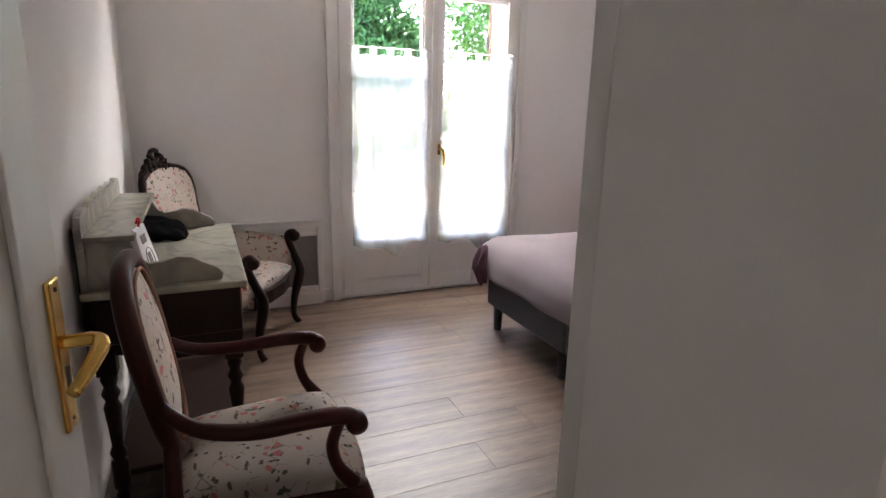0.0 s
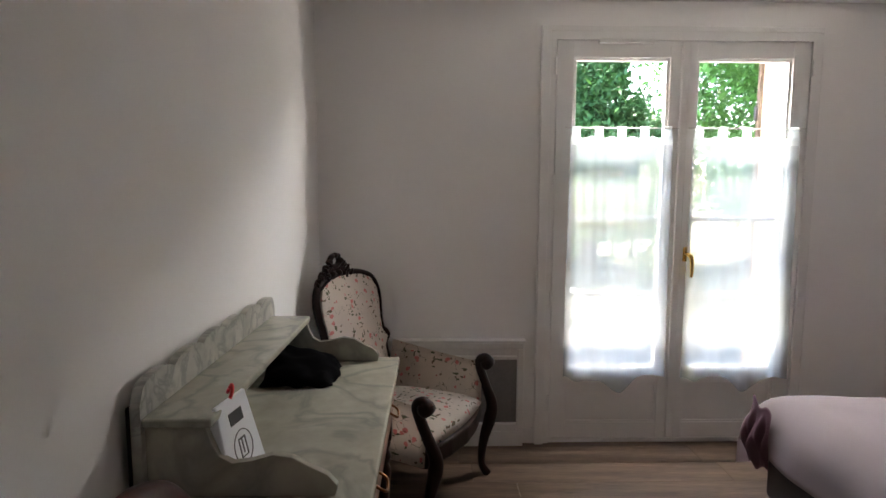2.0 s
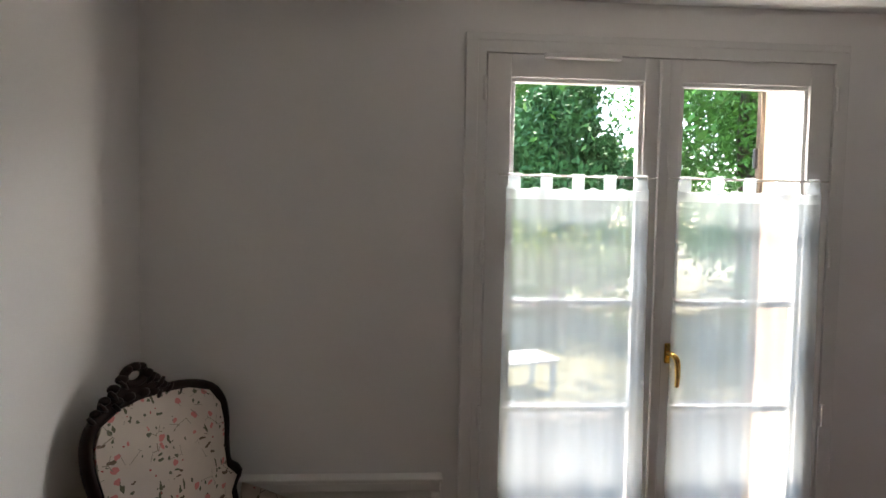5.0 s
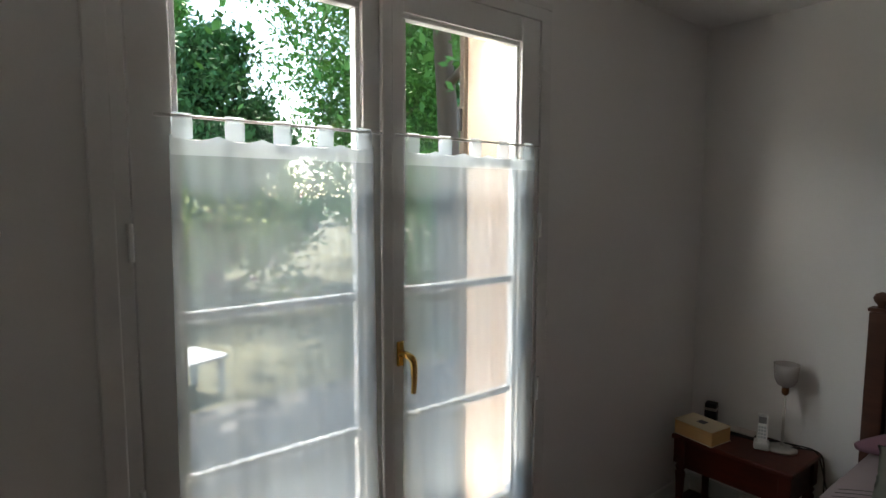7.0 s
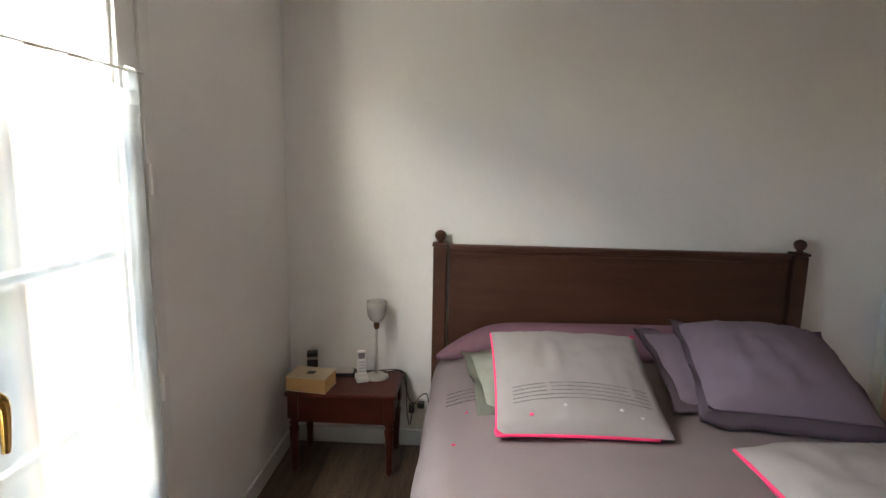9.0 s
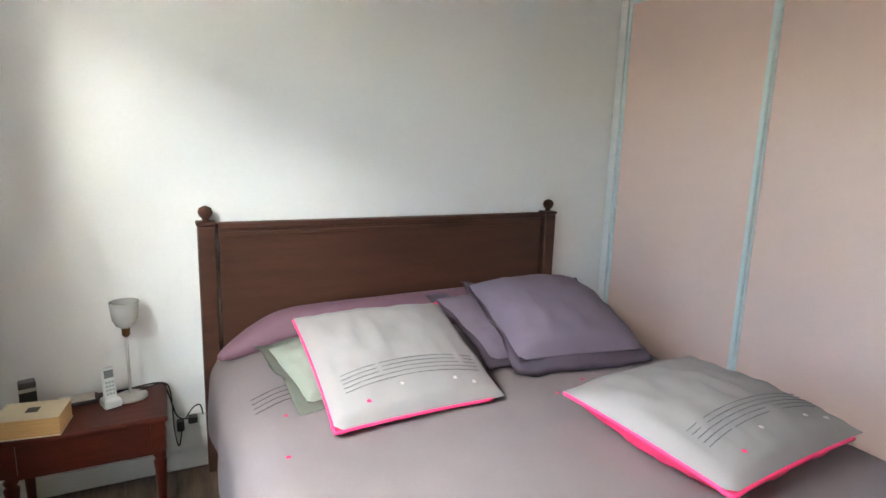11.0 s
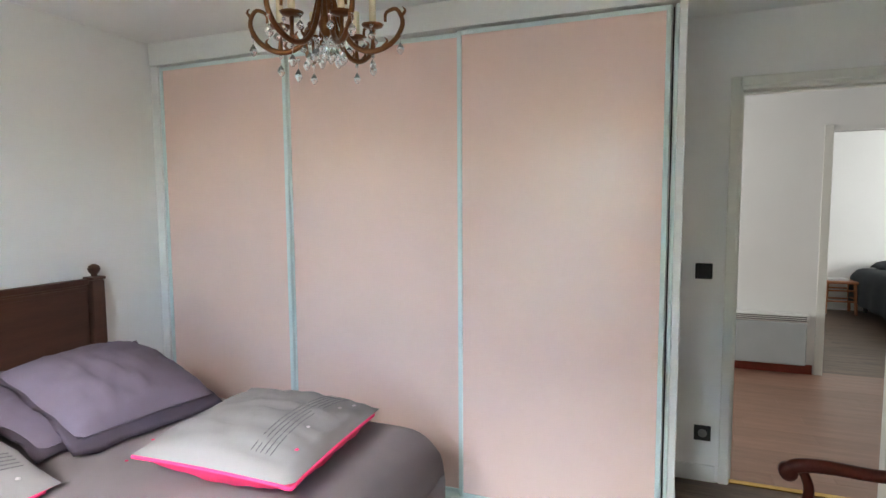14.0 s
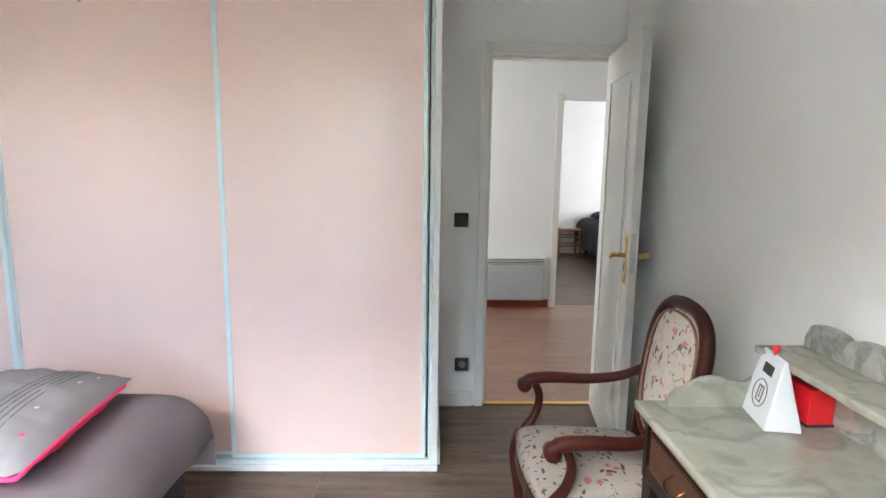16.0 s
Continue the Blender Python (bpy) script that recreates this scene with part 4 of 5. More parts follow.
for y in (DY0 + 0.034, DY1 - 0.052):
    part("marble_side", moved(prism(gal, 0.018, "y", 0.002), Matrix.Translation((0, y, 0.0005))), MARBLE, dk, "curved marble side gallery")
part("back_board", box(XW + 0.016, DX0 + 0.003, DY0 + 0.012, DY1 - 0.012, 0.62, 1.0, 0.003), DESKWOOD, dk)
part("apron", box(0.405, 0.838, DY0 + 0.03, DY0 + 0.055, 0.625, DZ - 0.024, 0.003), DESKWOOD, dk)
part("apron", box(0.405, 0.838, DY1 - 0.055, DY1 - 0.03, 0.625, DZ - 0.024, 0.003), DESKWOOD, dk)
part("drawer_rail", box(0.80, 0.838, DY0 + 0.055, DY1 - 0.055, 0.60, 0.645, 0.003), DESKWOOD, dk)
dr = part("drawer_front", box(0.825, 0.846, DY0 + 0.09, DY1 - 0.09, 0.648, 0.775, 0.006), DRAWERWOOD, dk, "worn walnut drawer front")
part("drawer_moulding", box(0.846, 0.852, DY0 + 0.11, DY1 - 0.11, 0.752, 0.765, 0.002), DESKWOOD, dr)
for y in (DY0 + 0.27, DY1 - 0.27):
    part("drawer_pull", tube([(0.846, y - 0.035, 0.715), (0.868, y - 0.03, 0.70), (0.872, y, 0.69), (0.868, y + 0.03, 0.70), (0.846, y + 0.035, 0.715)], 0.004, 8), DARKBRASS, dr, "aged brass drop pull", True)
part("rear_panel", box(0.40, 0.415, DY0 + 0.05, DY1 - 0.05, 0.60, DZ - 0.024), DESKWOOD, dk)
LEG_TURNING = [(0.020, 0), (0.024, 0.03), (0.016, 0.06), (0.020, 0.10), (0.026, 0.105), (0.026, 0.20), (0.018, 0.21), (0.026, 0.235), (0.017, 0.26), (0.021, 0.33), (0.027, 0.40), (0.018, 0.425), (0.028, 0.45), (0.018, 0.475), (0.026, 0.50), (0.020, 0.52)]
for x in (0.425, 0.805):
    for y in (DY0 + 0.06, DY1 - 0.06):
        lg = part("turned_leg", lathe(LEG_TURNING, 16, (x, y, 0)), DESKWOOD, dk, "", True)
        part("leg_block", box(x - 0.03, x + 0.03, y - 0.03, y + 0.03, 0.52, 0.624, 0.004), DESKWOOD, lg)
part("lower_shelf", box(0.41, 0.82, DY0 + 0.06, DY1 - 0.06, 0.135, 0.158, 0.005), DESKWOOD, dk)
br = [(0.405, 0.624), (0.838, 0.624), (0.838, 0.60), (0.76, 0.585), (0.70, 0.555), (0.62, 0.55), (0.54, 0.555), (0.48, 0.585), (0.405, 0.60)]
for y in (DY0 + 0.032, DY1 - 0.05):
    part("shaped_apron", moved(prism(br, 0.016, "y"), Matrix.Translation((0, y, 0))), DESKWOOD, dk)

# things on the washstand
bag = empty("paper_gift_bag", pose(0.548, 2.838, DZ, 0, 0, -9), "white folded card gift bag with a round printed badge", "gift bag")
bb = bmesh.new()
q = [(-0.045, -0.078, 0), (0.045, -0.078, 0), (0.045, 0.078, 0), (-0.045, 0.078, 0), (-0.004, -0.06, 0.175), (0.004, -0.06, 0.175), (0.004, 0.06, 0.175), (-0.004, 0.06, 0.175)]
vs = [bb.verts.new(p) for p in q]
for f in ((0, 3, 2, 1), (4, 5, 6, 7), (0, 1, 5, 4), (1, 2, 6, 5), (2, 3, 7, 6), (3, 0, 4, 7)):
    bb.faces.new([vs[i] for i in f])
bmesh.ops.bevel(bb, geom=bb.edges[:], offset=0.002, segments=1, affect="EDGES")
part("body", bb, WHITECARD, bag)
tilt = math.degrees(math.atan2(0.041, 0.175))
for s in (1, -1):
    face = Matrix.Translation((s * 0.0455, 0, 0)) @ pose(0, 0, 0, 0, -s * tilt, 0)
    # Bag face is uncut; a black patch paints the opening's shaded inside.
    part("handle_shade_patch", moved(box(-0.001, 0.001, -0.026, 0.026, 0.125, 0.152, 0.0), face), BLACK, bag, "black patch for the shade in the cut-out handle")
    ring = bmesh.new()
    tube([(s * 0.0012, 0.036 * math.cos(a), 0.072 + 0.036 * math.sin(a)) for a in (2 * math.pi * k / 16 for k in range(17))], 0.0012, 5, ring, smooth_steps=2)
    part("printed_badge", moved(ring, face), STITCH, bag)
    for d in ((-0.014, -0.011, 0.052, 0.088), (0.011, 0.014, 0.052, 0.088), (-0.002, 0.001, 0.058, 0.092), (-0.014, 0.014, 0.089, 0.092), (-0.014, 0.014, 0.050, 0.052)):
        part("printed_bar", moved(box(-0.0012, 0.0012, *d), face), STITCH, bag)
part("ribbon_knot", tube([(0.0, 0.0, 0.168), (0.006, 0.004, 0.19), (0.0, 0.012, 0.20), (-0.004, 0.004, 0.186), (0.004, -0.008, 0.196)], 0.004, 6), REDCARD, bag, "red ribbon knot", True)
rb = empty("red_box", pose(0.448, 2.838, DZ, 0, 0, 2), "small bright red cardboard box under the marble shelf", "box")
part("box_body", box(-0.035, 0.035, -0.048, 0.048, 0.006, 0.10, 0.003), REDCARD, rb)
part("base_edge", box(-0.037, 0.037, -0.05, 0.05, 0.0, 0.006), BLACK, rb)
cl = empty("black_cloth_bag", pose(0.555, 3.475, DZ, 0, 0, 0), "soft black cloth pouch lying on the marble top", "pouch")
part("pouch", sheet(lambda u, v: ((u - 0.5) * 0.235 * (1 - 0.06 * math.sin(9 * v)), (v - 0.5) * 0.20 * (1 - 0.05 * math.sin(7 * u)), 0.004 + 0.115 * (max(0, (1 - (2 * u - 1) ** 4) * (1 - (2 * v - 1) ** 4)) ** 0.5) * (0.35 + 0.6 * v) * (1.15 - 0.55 * u) + 0.012 * noise.noise(Vector((u * 5, v * 5, 2.2)))), 26, 26, -0.003), BLACKCLOTH, cl, "", True)


# ---- armchairs ----
def outline_back(wb, wt, z0, z1, n=36, waist=0.0):
    """Half-width by height of a chair back with a rounded top, as a closed outline of (y, z)."""
    pts = []
    for k in range(n):
        a = 2 * math.pi * k / n
        c, s = math.cos(a), math.sin(a)
        yy = math.copysign(abs(c) ** 0.75, c)
        zz = math.copysign(abs(s) ** 0.75, s)
        f = (zz + 1) / 2
        w = wb + (wt - wb) * f - waist * math.sin(math.pi * min(1, f / 0.7)) if f < 0.7 else wb + (wt - wb) * f
        pts.append((yy * w, z0 + (z1 - z0) * f))
    return pts


def back_pad(pts, thick, lean):
    """A stuffed pad within an outline, swelling at the middle on both faces."""
    out = bmesh.new()
    cz = sum(z for _, z in pts) / len(pts)
    rings = []
    for s in (1.0, 0.85, 0.6, 0.3):
        swell = (1 - s ** 3)
        rings.append((s, swell))
    for sign in (1, -1):
        prev = None
        for s, sw in rings:
            ring = [out.verts.new((sign * (0.008 + thick * sw), y * s, cz + (z - cz) * s)) for y, z in pts]
            if prev:
                for k in range(len(pts)):
                    out.faces.new((prev[k], prev[(k + 1) % len(pts)], ring[(k + 1) % len(pts)], ring[k])[::sign])
            prev = ring
        c = out.verts.new((sign * (0.008 + thick), 0, cz))
        for k in range(len(pts)):
            out.faces.new((prev[k], prev[(k + 1) % len(pts)], c)[::sign])
    for v in out.verts:
        v.co.x += lean(v.co.z)
    return out


def seat_pad(x0, x1, wf, wb, z, rise):
    """A domed seat, wider at the front."""
    def fn(u, v):
        a, b = 2 * u - 1, 2 * v - 1
        x = x0 + (x1 - x0) * u + 0.03 * u * (1 - b * b)
        w = wb + (wf - wb) * u
        return (x, w * b, z + rise * max(0, (1 - a ** 4) * (1 - b ** 4)) ** 0.5)
    return sheet(fn, 18, 18, -0.02)


def slim_armchair(m):
    c = empty("armchair", m, "antique mahogany armchair with floral upholstery and scrolled open arms", "armchair")
    lean = lambda z: -0.20 - 0.17 * (z - 0.45)
    pts = outline_back(0.175, 0.215, 0.49, 0.985)
    part("back_frame", tube([(lean(z), y, z) for y, z in pts + pts[:1]], 0.024, 10, smooth_steps=2), REDWOOD, c, "", True)
    inner = [(y * 0.9, 0.737 + (z - 0.737) * 0.9) for y, z in pts]
    pad = part("backrest", back_pad(inner, 0.026, lean), FLORAL, c, "cream floral tapestry back", True)
    part("braid", tube([(lean(z) + 0.020, y * 0.985, 0.737 + (z - 0.737) * 0.985) for y, z in inner + inner[:1]], 0.005, 6, smooth_steps=2), PIPING, pad)
    part("seat", seat_pad(-0.23, 0.235, 0.265, 0.215, 0.405, 0.055), FLORAL, c, "cream floral tapestry seat", True)
    rail = [(-0.24, -0.22), (0.23, -0.27), (0.262, -0.12), (0.268, 0.0), (0.262, 0.12), (0.23, 0.27), (-0.24, 0.22)]
    part("seat_rail", moved(prism(rail, 0.062, "z", 0.008), Matrix.Translation((0, 0, 0.342))), REDWOOD, c)
    for s in (-1, 1):
        part("arm", tube([(lean(0.68) + 0.005, s * 0.195, 0.69), (-0.16, s * 0.235, 0.640), (-0.04, s * 0.258, 0.618), (0.10, s * 0.262, 0.622), (0.185, s * 0.26, 0.615), (0.215, s * 0.26, 0.590)], [0.018, 0.019, 0.021, 0.023, 0.024, 0.022], 12), REDWOOD, c, "", True)
        part("scroll", moved(lathe([(0.012, -0.024), (0.027, -0.02), (0.029, 0), (0.027, 0.02), (0.012, 0.024)], 14), Matrix.Translation((0.212, s * 0.26, 0.592)) @ pose(0, 0, 0, 90)), REDWOOD, c, "", True)
        part("arm_support", tube([(0.17, s * 0.26, 0.60), (0.150, s * 0.26, 0.54), (0.165, s * 0.255, 0.47), (0.205, s * 0.25, 0.41)], [0.015, 0.016, 0.017, 0.022], 10), REDWOOD, c, "", True)
        part("front_leg", tube([(0.215, s * 0.245, 0.40), (0.235, s * 0.25, 0.31), (0.225, s * 0.245, 0.17), (0.215, s * 0.24, 0.05), (0.235, s * 0.245, 0.0)], [0.030, 0.032, 0.021, 0.016, 0.020], 10), REDWOOD, c, "", True)
        part("back_post", tube([(lean(0.55), s * 0.165, 0.57), (-0.222, s * 0.19, 0.44), (-0.225, s * 0.195, 0.36), (-0.25, s * 0.195, 0.16), (-0.30, s * 0.20, 0.0)], [0.02, 0.022, 0.024, 0.02, 0.016], 10), REDWOOD, c, "", True)
    return c


slim_armchair(pose(0.850, 2.362, 0, 0, 0, 0))


def deep_armchair(m):
    c = empty("armchair", m, "antique dark carved armchair with floral upholstery and closed arms", "armchair")
    lean = lambda z: -0.235 - 0.20 * (z - 0.42)
    shape = [(0.27, 0.36), (0.275, 0.50), (0.268, 0.60), (0.225, 0.645), (0.195, 0.69), (0.196, 0.76), (0.208, 0.84), (0.205, 0.91), (0.175, 0.965), (0.11, 0.995), (0.04, 1.005)]
    pts = [(y * (1.36 if z > 0.62 else 1.0), z) for y, z in shape] + [(-y, z) for y, z in shape[::-1]]
    part("back_frame", tube([(lean(z) - 0.012, y * 1.03, z + 0.004) for y, z in pts], 0.019, 10, smooth_steps=3), MAHOGANY, c, "", True)
    part("backrest", back_pad([(y * 0.96, z) for y, z in pts], 0.032, lean), FLORAL, c, "cream floral tapestry back", True)
    half = [(0.165, 0.955), (0.168, 0.985), (0.150, 1.003), (0.136, 1.0), (0.132, 1.024), (0.112, 1.034), (0.098, 1.026), (0.092, 1.05), (0.072, 1.062), (0.055, 1.05), (0.04, 1.052)]
    crest = moved(prism([(y * 0.84, z) for y, z in half] + [(-y * 0.84, z) for y, z in half[::-1]], 0.026, "x", 0.005), Matrix.Translation((lean(1.0) - 0.027, -0.045, 0)))
    cx = lean(1.0) - 0.012
    tube([(cx, -0.045 + 0.036 * math.cos(a), 1.08 + 0.027 * math.sin(a)) for a in [k / 14 * 2 * math.pi for k in range(15)]], 0.014, 8, crest, smooth_steps=2)
    for y, z, r in ((0.0, 1.108, 0.016), (0.052, 1.078, 0.017), (0.028, 1.105, 0.013), (0.085, 1.056, 0.016), (0.118, 1.028, 0.015), (0.152, 0.998, 0.014), (0.03, 1.02, 0.02), (0.075, 1.015, 0.018)):
        for sg in ((1, -1) if y else (1,)):
            bmesh.ops.create_icosphere(crest, subdivisions=2, radius=r, matrix=Matrix.Translation((cx + 0.004, sg * y * 0.84 - 0.045, z)) @ Matrix.Diagonal((1.1, 1.15, 0.9, 1)))
            if y > 0.04:
                tube([(cx + 0.015, sg * (y - 0.02) - 0.045, z - 0.03), (cx + 0.02, sg * (y - 0.004) - 0.045, z - 0.016), (cx + 0.018, sg * (y + 0.008) - 0.045, z)], [0.003, 0.008, 0.005], 6, crest)
    part("carved_crest", crest, MAHOGANY, c, "carved dark wood crest", True)
    part("seat", seat_pad(-0.22, 0.275, 0.285, 0.235, 0.375, 0.065), FLORAL, c, "cream floral tapestry seat", True)
    rail = [(-0.24, -0.25), (0.27, -0.30), (0.31, -0.14), (0.325, 0.0), (0.31, 0.14), (0.27, 0.30), (-0.24, 0.25)]
    part("seat_rail", moved(prism(rail, 0.085, "z", 0.012), Matrix.Translation((0, 0, 0.285))), MAHOGANY, c)
    for s in (-1, 1):
        def arm_in(u, v, s=s):
            x = lean(0.5) + 0.02 + (0.265 - lean(0.5) - 0.02) * u
            y = 0.255 + 0.055 * math.sin(math.pi * min(1, u) / 2)
            z = 0.30 + (0.335 - 0.075 * u ** 1.5 - 0.02 * math.sin(math.pi * u)) * v
            roll = 0.030 * math.sin(math.pi * v)
            return (x, s * (y - roll * 0.6 + 0.02 * v), z)
        part("arm_panel", sheet(arm_in, 14, 10, 0.045 * s), FLORAL, c, "floral closed arm", True)
        part("arm_front", tube([(0.300, s * 0.335, 0.560), (0.275, s * 0.332, 0.583), (0.245, s * 0.33, 0.568), (0.252, s * 0.328, 0.52), (0.285, s * 0.322, 0.44), (0.318, s * 0.315, 0.36), (0.312, s * 0.305, 0.29), (0.285, s * 0.295, 0.18), (0.275, s * 0.29, 0.06), (0.305, s * 0.298, 0.0)], [0.024, 0.027, 0.025, 0.023, 0.024, 0.028, 0.032, 0.024, 0.018, 0.022], 12), MAHOGANY, c, "carved dark scroll and leg", True)
        part("arm_scroll", moved(lathe([(0.012, -0.028), (0.030, -0.024), (0.033, 0), (0.030, 0.024), (0.012, 0.028)], 16), Matrix.Translation((0.285, s * 0.333, 0.562)) @ pose(0, 0, 0, 90)), MAHOGANY, c, "", True)
        part("back_leg", tube([(-0.23, s * 0.25, 0.36), (-0.25, s * 0.25, 0.2), (-0.31, s * 0.25, 0.0)], [0.026, 0.022, 0.018], 10), MAHOGANY, c, "", True)
    return c


deep_armchair(pose(0.855, 4.235, 0, 0, 0, -26.9))

# ---- chandelier ----
CX, CY = 2.395, 2.75
ch = empty("chandelier", pose(CX, CY, 0.038), "small aged brass chandelier with cut crystal drops", "chandelier")
part("ceiling_cup", lathe([(0.01, 2.29), (0.03, 2.31), (0.055, 2.355), (0.06, 2.371)], 18), DARKBRASS, ch, "", True)
part("stem", lathe([(0.004, 1.93), (0.016, 1.945), (0.024, 1.97), (0.012, 2.0), (0.008, 2.05), (0.02, 2.08), (0.026, 2.11), (0.010, 2.15), (0.007, 2.34)], 14), DARKBRASS, ch, "", True)


def drop(x, y, z, length, parent):
    """A crystal drop on a bead, hanging from its top."""
    b = lathe([(0.0, 0), (0.006, -0.005), (0.006, -0.009), (0.001, -0.014), (0.001, -length * 0.45), (0.011, -length * 0.72), (0.012, -length * 0.82), (0.004, -length)], 6, (x, y, z))
    part("crystal_drop", b, CRYSTAL, parent)


for k in range(6):
    a = 2 * math.pi * k / 6 + 0.35
    ca, sa = math.cos(a), math.sin(a)
    at = lambda r, z: (r * ca, r * sa, z)
    arm = part("arm", tube([at(0.02, 2.05), at(0.045, 1.96), at(0.085, 1.905), at(0.14, 1.893), at(0.195, 1.92), at(0.222, 1.97), at(0.205, 2.01), at(0.175, 2.0), at(0.172, 1.975)], [0.007, 0.0075, 0.0085, 0.0085, 0.008, 0.007, 0.006, 0.005, 0.004], 8), DARKBRASS, ch, "", True)
    for r, z in ((0.06, 1.935), (0.11, 1.895), (0.165, 1.905), (0.213, 1.95), (0.218, 1.99)):
        part("leaf_scroll", tube([at(r, z), at(r + 0.012, z + 0.016), at(r + 0.004, z + 0.027)], [0.006, 0.004, 0.001], 6, smooth_steps=3), DARKBRASS, arm, "", True)
    dish = part("drip_dish", lathe([(0.006, 0), (0.028, 0.006), (0.033, 0.012), (0.030, 0.012), (0.008, 0.006)], 14, at(0.135, 1.955)), DARKBRASS, arm, "", True)
    part("cup_stem", lathe([(0.008, 0), (0.005, 0.03), (0.007, 0.062)], 8, at(0.135, 1.896)), DARKBRASS, arm, "", True)
    part("candle_sleeve", lathe([(0.010, 0.006), (0.010, 0.085), (0.008, 0.088)], 12, at(0.135, 1.955)), COVER, dish, "cream candle sleeve", True)
    drop(*at(0.135, 1.886), 0.062, ch)
    drop(*at(0.215, 1.945), 0.062, ch)
    for j in (-1, 1):
        drop(0.135 * ca - j * 0.031 * sa, 0.135 * sa + j * 0.031 * ca, 1.962, 0.045, ch)
    drop(*at(0.05, 1.925), 0.07, ch)
for k in range(9):
    a = 2 * math.pi * k / 9
    drop(0.03 * math.cos(a), 0.03 * math.sin(a), 1.93, 0.065, ch)
drop(0.1, 0.0, 1.885, 0.07, ch)

# ---- garden ----
structure(part("ground", sheet(lambda u, v: (-150 + 300 * u, 5.0 + 300 * v ** 2, -0.12), 12, 24), LAWN), "dry patchy summer lawn", "ground")
structure(part("ground_under_house", box(-10, 12, -10, 5.0, -0.4, -0.13), TERRACE), "ground under the house", "ground")
structure(part("terrace", box(-3, 9, 5.06, 7.6, -0.115, -0.05, 0.01), TERRACE), "pale stone terrace", "terrace")


def leaves(spots_at, count, size, seed, flat=0.8):
    """Many small leaves about clump centres (x, y, z, radius), as one mesh."""
    rng = np.random.default_rng(seed)
    verts, faces = [], []
    for x, y, z, r in spots_at:
        p = rng.normal(0, 0.45, (count, 3)) * r + (x, y, z)
        for q in p:
            d1, d2 = rng.normal(0, 1, 3), rng.normal(0, 1, 3)
            d1 /= np.linalg.norm(d1)
            d2 -= d1 * (d1 @ d2)
            d2 /= np.linalg.norm(d2)
            s = size * rng.uniform(0.6, 1.3)
            n = len(verts)
            verts += [q - d1 * s, q + d2 * s * 0.45, q + d1 * s, q - d2 * s * 0.45]
            faces.append((n, n + 1, n + 2, n + 3))
    me = bpy.data.meshes.new("leaves")
    me.from_pydata([tuple(map(float, v)) for v in verts], [], faces)
    return me


def tree(x, y, height, spread, mat, seed, clumps=52, per=300, low=0.15, size=0.07, shade_boughs=()):
    rng = random.Random(seed)
    t = empty("tree", pose(x, y, -0.12), "leafy broad-crowned garden tree in full summer green", "tree", "garden trees")
    part("trunk", tube([(0, 0, 0), (0.08, 0.05, height * 0.25), (-0.05, 0.1, height * 0.5), (0.05, 0, height * 0.8)], [0.17, 0.14, 0.10, 0.04], 10), BARK, t, "", True)
    spots_at = []
    for k in range(clumps):
        a, f = rng.uniform(0, 6.283), rng.random() ** 0.8
        rr = spread * (0.25 + 0.75 * rng.random()) * math.sin(math.pi * (0.18 + 0.74 * f)) ** 0.7
        spots_at.append((rr * math.cos(a), rr * math.sin(a), height * (low + (1 - low) * f), rng.uniform(0.45, 0.95) * spread / 2.6))
    for k in range(7):
        cx, cy, cz, _ = spots_at[k * 5]
        part("limb", tube([(0, 0, min(cz * 0.6, height * 0.6)), (cx * 0.5, cy * 0.5, cz * 0.85), (cx, cy, cz)], [0.06, 0.04, 0.015], 6), BARK, t, "", True)
    # Unseen boughs added to keep sun off the window and terrace.
    for cx, cy, cz in shade_boughs:
        part("limb", tube([(0, 0, height * 0.45), (cx * 0.5, cy * 0.5, cz * 0.8), (cx, cy, cz)], [0.07, 0.05, 0.015], 6), BARK, t, "", True)
        spots_at += [(cx + rng.uniform(-0.9, 0.9), cy + rng.uniform(-0.9, 0.9), cz + rng.uniform(-0.5, 0.6), rng.uniform(0.6, 0.95)) for _ in range(13)]
    crown = new("crown", leaves(spots_at, per, size, seed))
    crown.data.materials.append(mat)
    crown.parent = t
    return t


# The listed boughs lie out of view, along the sun's line to the window.
tree(6.0, 9.0, 9.5, 4.3, LEAF, 21, 80, 330, 0.36, 0.062, ((-1.4, 0.6, 6.2), (-2.8, 1.0, 6.4), (-0.2, 0.4, 6.0), (-3.4, -1.9, 5.3), (-2.2, -1.6, 5.9), (-1.4, -2.4, 5.6), (-2.4, -0.6, 6.6), (-3.6, -0.2, 6.3)))
tree(4.3, 13.5, 4.3, 1.35, LEAF_DARK, 11, 84, 380)
tree(4.7, 17.5, 6.0, 1.2, LEAF, 31, 70, 420)
tree(11.2, 16.8, 8.0, 2.8, LEAF, 32, 90, 380)
tree(7.9, 13.2, 7.5, 2.6, LEAF, 13, 90, 420, 0.15, 0.06)
tree(10.8, 12.0, 7.0, 2.8, LEAF_DARK, 14)
tree(8.7, 24.0, 4.4, 2.2, LEAF_LIME, 15)
tree(13.5, 19.0, 8.0, 3.6, LEAF, 16, 50, 200, 0.12, 0.11)
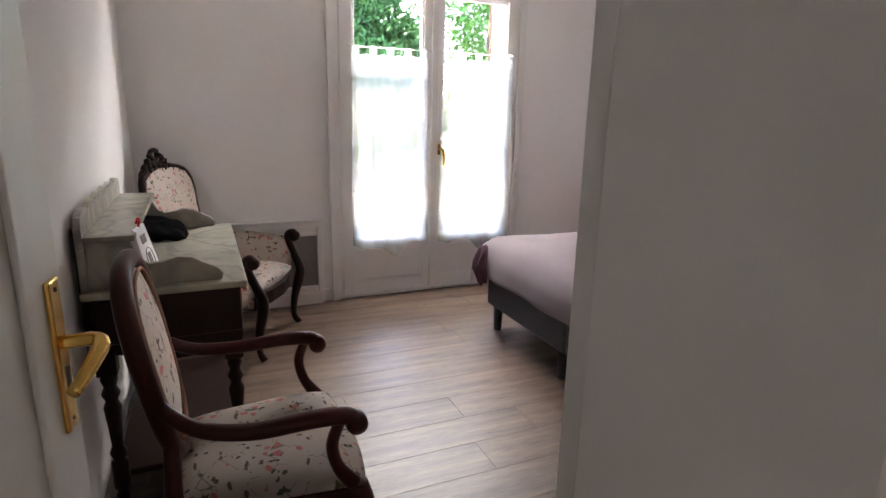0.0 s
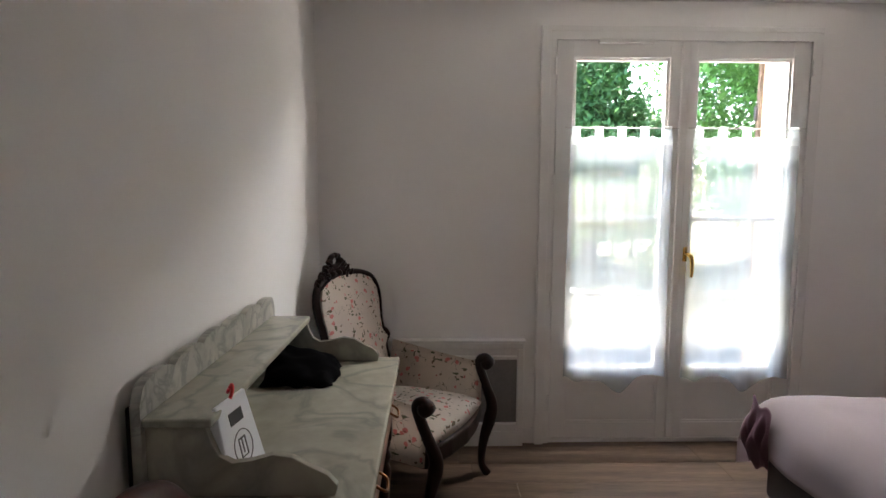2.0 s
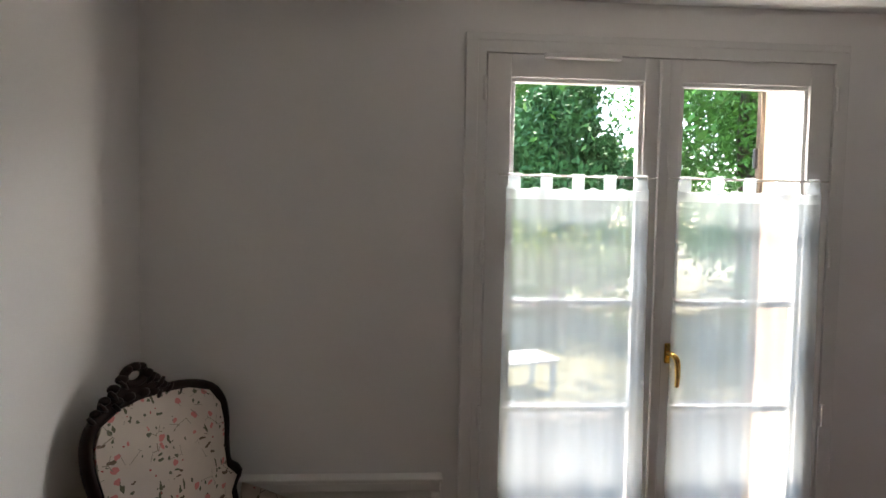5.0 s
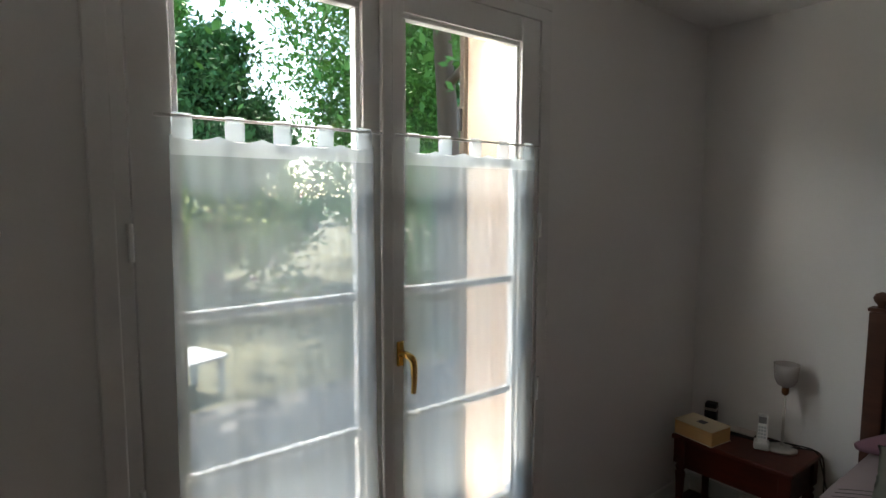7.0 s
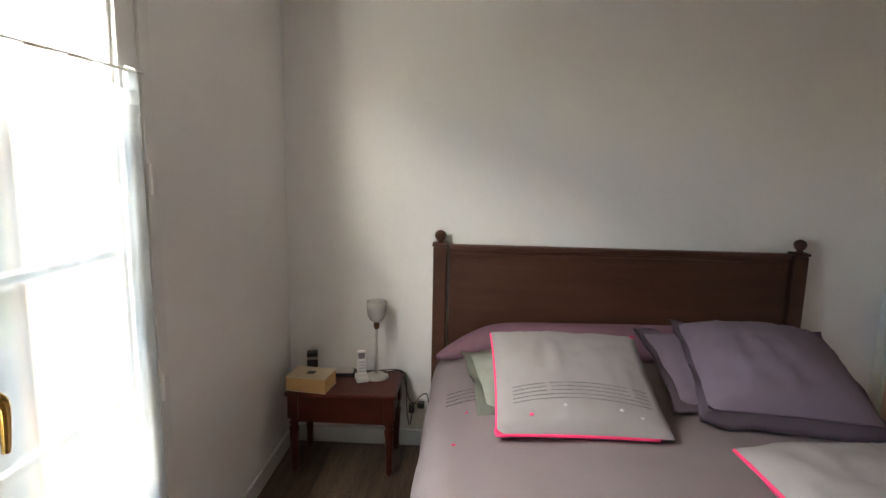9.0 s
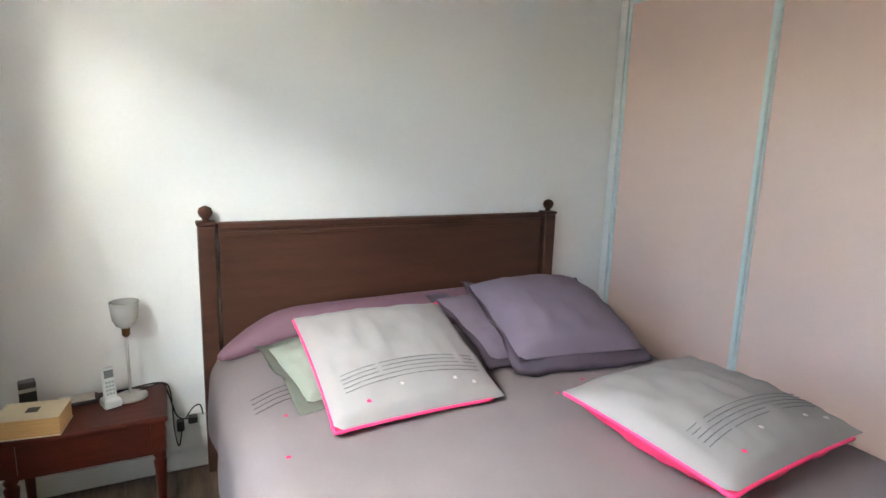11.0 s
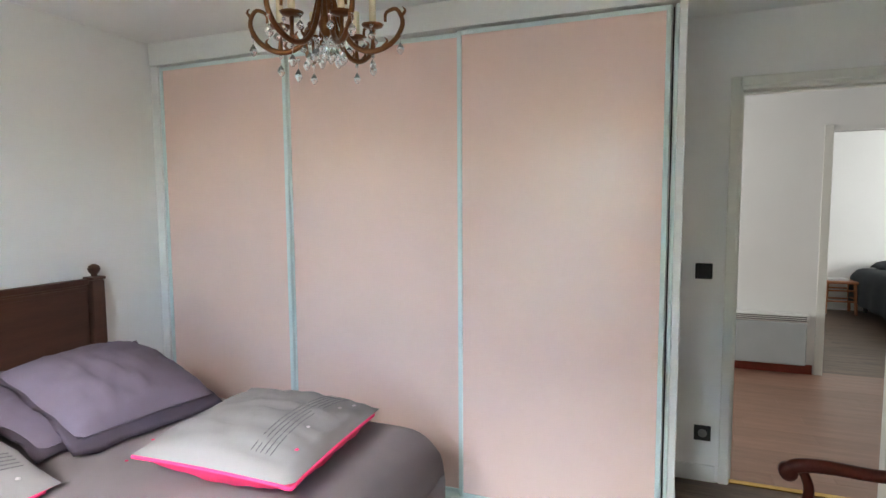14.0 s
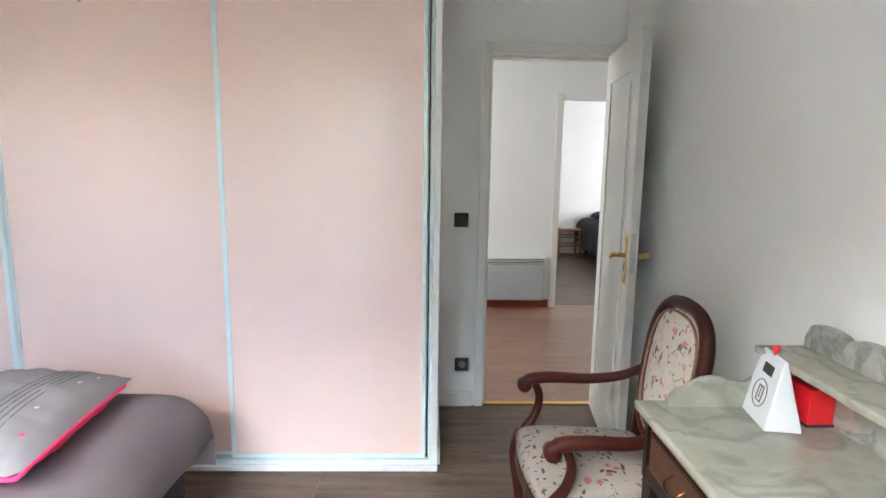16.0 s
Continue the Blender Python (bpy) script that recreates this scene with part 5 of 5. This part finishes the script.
for i, (x, y, w, hgt, mt) in enumerate(((3.7, 11.0, 1.5, 1.7, LEAF_LIME), (5.6, 14.5, 2.2, 1.8, LEAF), (8.0, 11.6, 1.9, 1.6, LEAF), (10.6, 10.0, 1.9, 1.6, LEAF_DARK), (2.4, 13.5, 1.9, 1.7, LEAF_DARK))):
    rng = random.Random(50 + i)
    sh = empty("shrub", pose(x, y, -0.12), "rounded leafy garden shrub", "shrub", "garden shrubs")
    pts = [(rng.uniform(-w, w) * 0.6, rng.uniform(-0.5, 0.5), hgt * rng.uniform(0.15, 0.85), 0.42) for _ in range(16)]
    fo = new("foliage", leaves(pts, 120, 0.07, 60 + i))
    fo.data.materials.append(mt)
    fo.parent = sh
    part("stem", tube([(0, 0, 0), (0.05, 0, hgt * 0.5)], [0.04, 0.02], 6), BARK, sh)
    if i in (0, 1):
        bl = new("blossom", leaves(pts[:9], 16, 0.06, 80 + i))
        bl.data.materials.append(BLOSSOM)
        bl.parent = sh
hg = tagged(new("far_hedge", leaves([(-30 + 1.25 * k, 34 + 1.5 * math.sin(k), 0.9 + 0.5 * math.sin(k * 1.7) + 1.2 * j, 1.1) for k in range(56) for j in (0, 1, 2)], 90, 0.2, 99)), "distant line of garden hedge and woods", "hedge", "", "stuff")
hg.data.materials.append(LEAF_DARK)

# White plastic in shade: the shade is put into its grey colour.
gc = empty("garden_table", pose(2.5, 8.2, -0.12, 0, 0, 20), "low white plastic garden table on the lawn, greyed for shade", "table")
part("tabletop", box(-0.34, 0.34, -0.24, 0.24, 0.30, 0.335, 0.012), GREYHEAT, gc)
for sx in (-0.28, 0.28):
    for sy in (-0.19, 0.19):
        part("leg", box(sx - 0.025, sx + 0.025, sy - 0.025, sy + 0.025, 0, 0.30, 0.006), GREYHEAT, gc)

shut = empty("wooden_shutter", pose(2.938, 5.064, 0.02), "brown wooden shutter folded back against the outside wall", "shutter")
for k in range(5):
    part("board", box(0.13 * k, 0.13 * k + 0.127, 0.0, 0.03, 0, 2.22, 0.003), BARK, shut)
for z in (0.35, 1.85):
    part("strap_hinge", box(0.01, 0.60, 0.030, 0.036, z, z + 0.035, 0.002), BLACK, shut)
    part("pivot", lathe([(0.010, 0), (0.010, 0.09)], 10, (-0.008, 0.018, z - 0.03)), BLACK, shut)


# ---- floorboards ----
def planks(x0, x1, y0, y1, name, mat, width, length, seed, label):
    base = structure(part(name, box(x0, x1, y0, y1, -0.10, -0.0045), JOINT), label, "floor")
    rng = random.Random(seed)
    shared = {}
    y, row = y0, 0
    while y < y1 - 0.005:
        w = min(width, y1 - y)
        x = x0 - rng.uniform(0.1, 0.9) * length
        while x < x1:
            a, b = max(x, x0), min(x + length, x1)
            if b - a > 0.02:
                key = (round(b - a, 3), round(w, 3))
                if key not in shared:
                    bm = box(0, key[0] - 0.0006, 0, key[1] - 0.0006, -0.0085, 0, 0.0008, 1)
                    me = bpy.data.meshes.new("plank")
                    bm.to_mesh(me)
                    bm.free()
                    me.materials.append(mat)
                    shared[key] = me
                ob = new("plank", shared[key])
                ob.location = (a, y, 0)
                ob.parent = base
            x += length
        y += w
        row += 1


planks(XW - 0.12, XE + 0.1, 0.975, 5.0 - 0.29, "floor", PLANK, 0.194, 1.29, 5, "grey-brown oak laminate floor")
planks(-1.0, 3.4, -1.40, 0.975, "floor_hall", PLANK_HALL, 0.17, 1.2, 6, "pinkish oak laminate hall floor")
planks(-3.9, 2.0, -4.75, -1.40, "floor_far_room", PLANK, 0.194, 1.29, 7, "grey-brown oak laminate far room floor")
slab("floor_sill", (1.60, 3.03, 4.70, 5.0, -0.1, -0.003), TERRACE, "stone window threshold", "threshold")
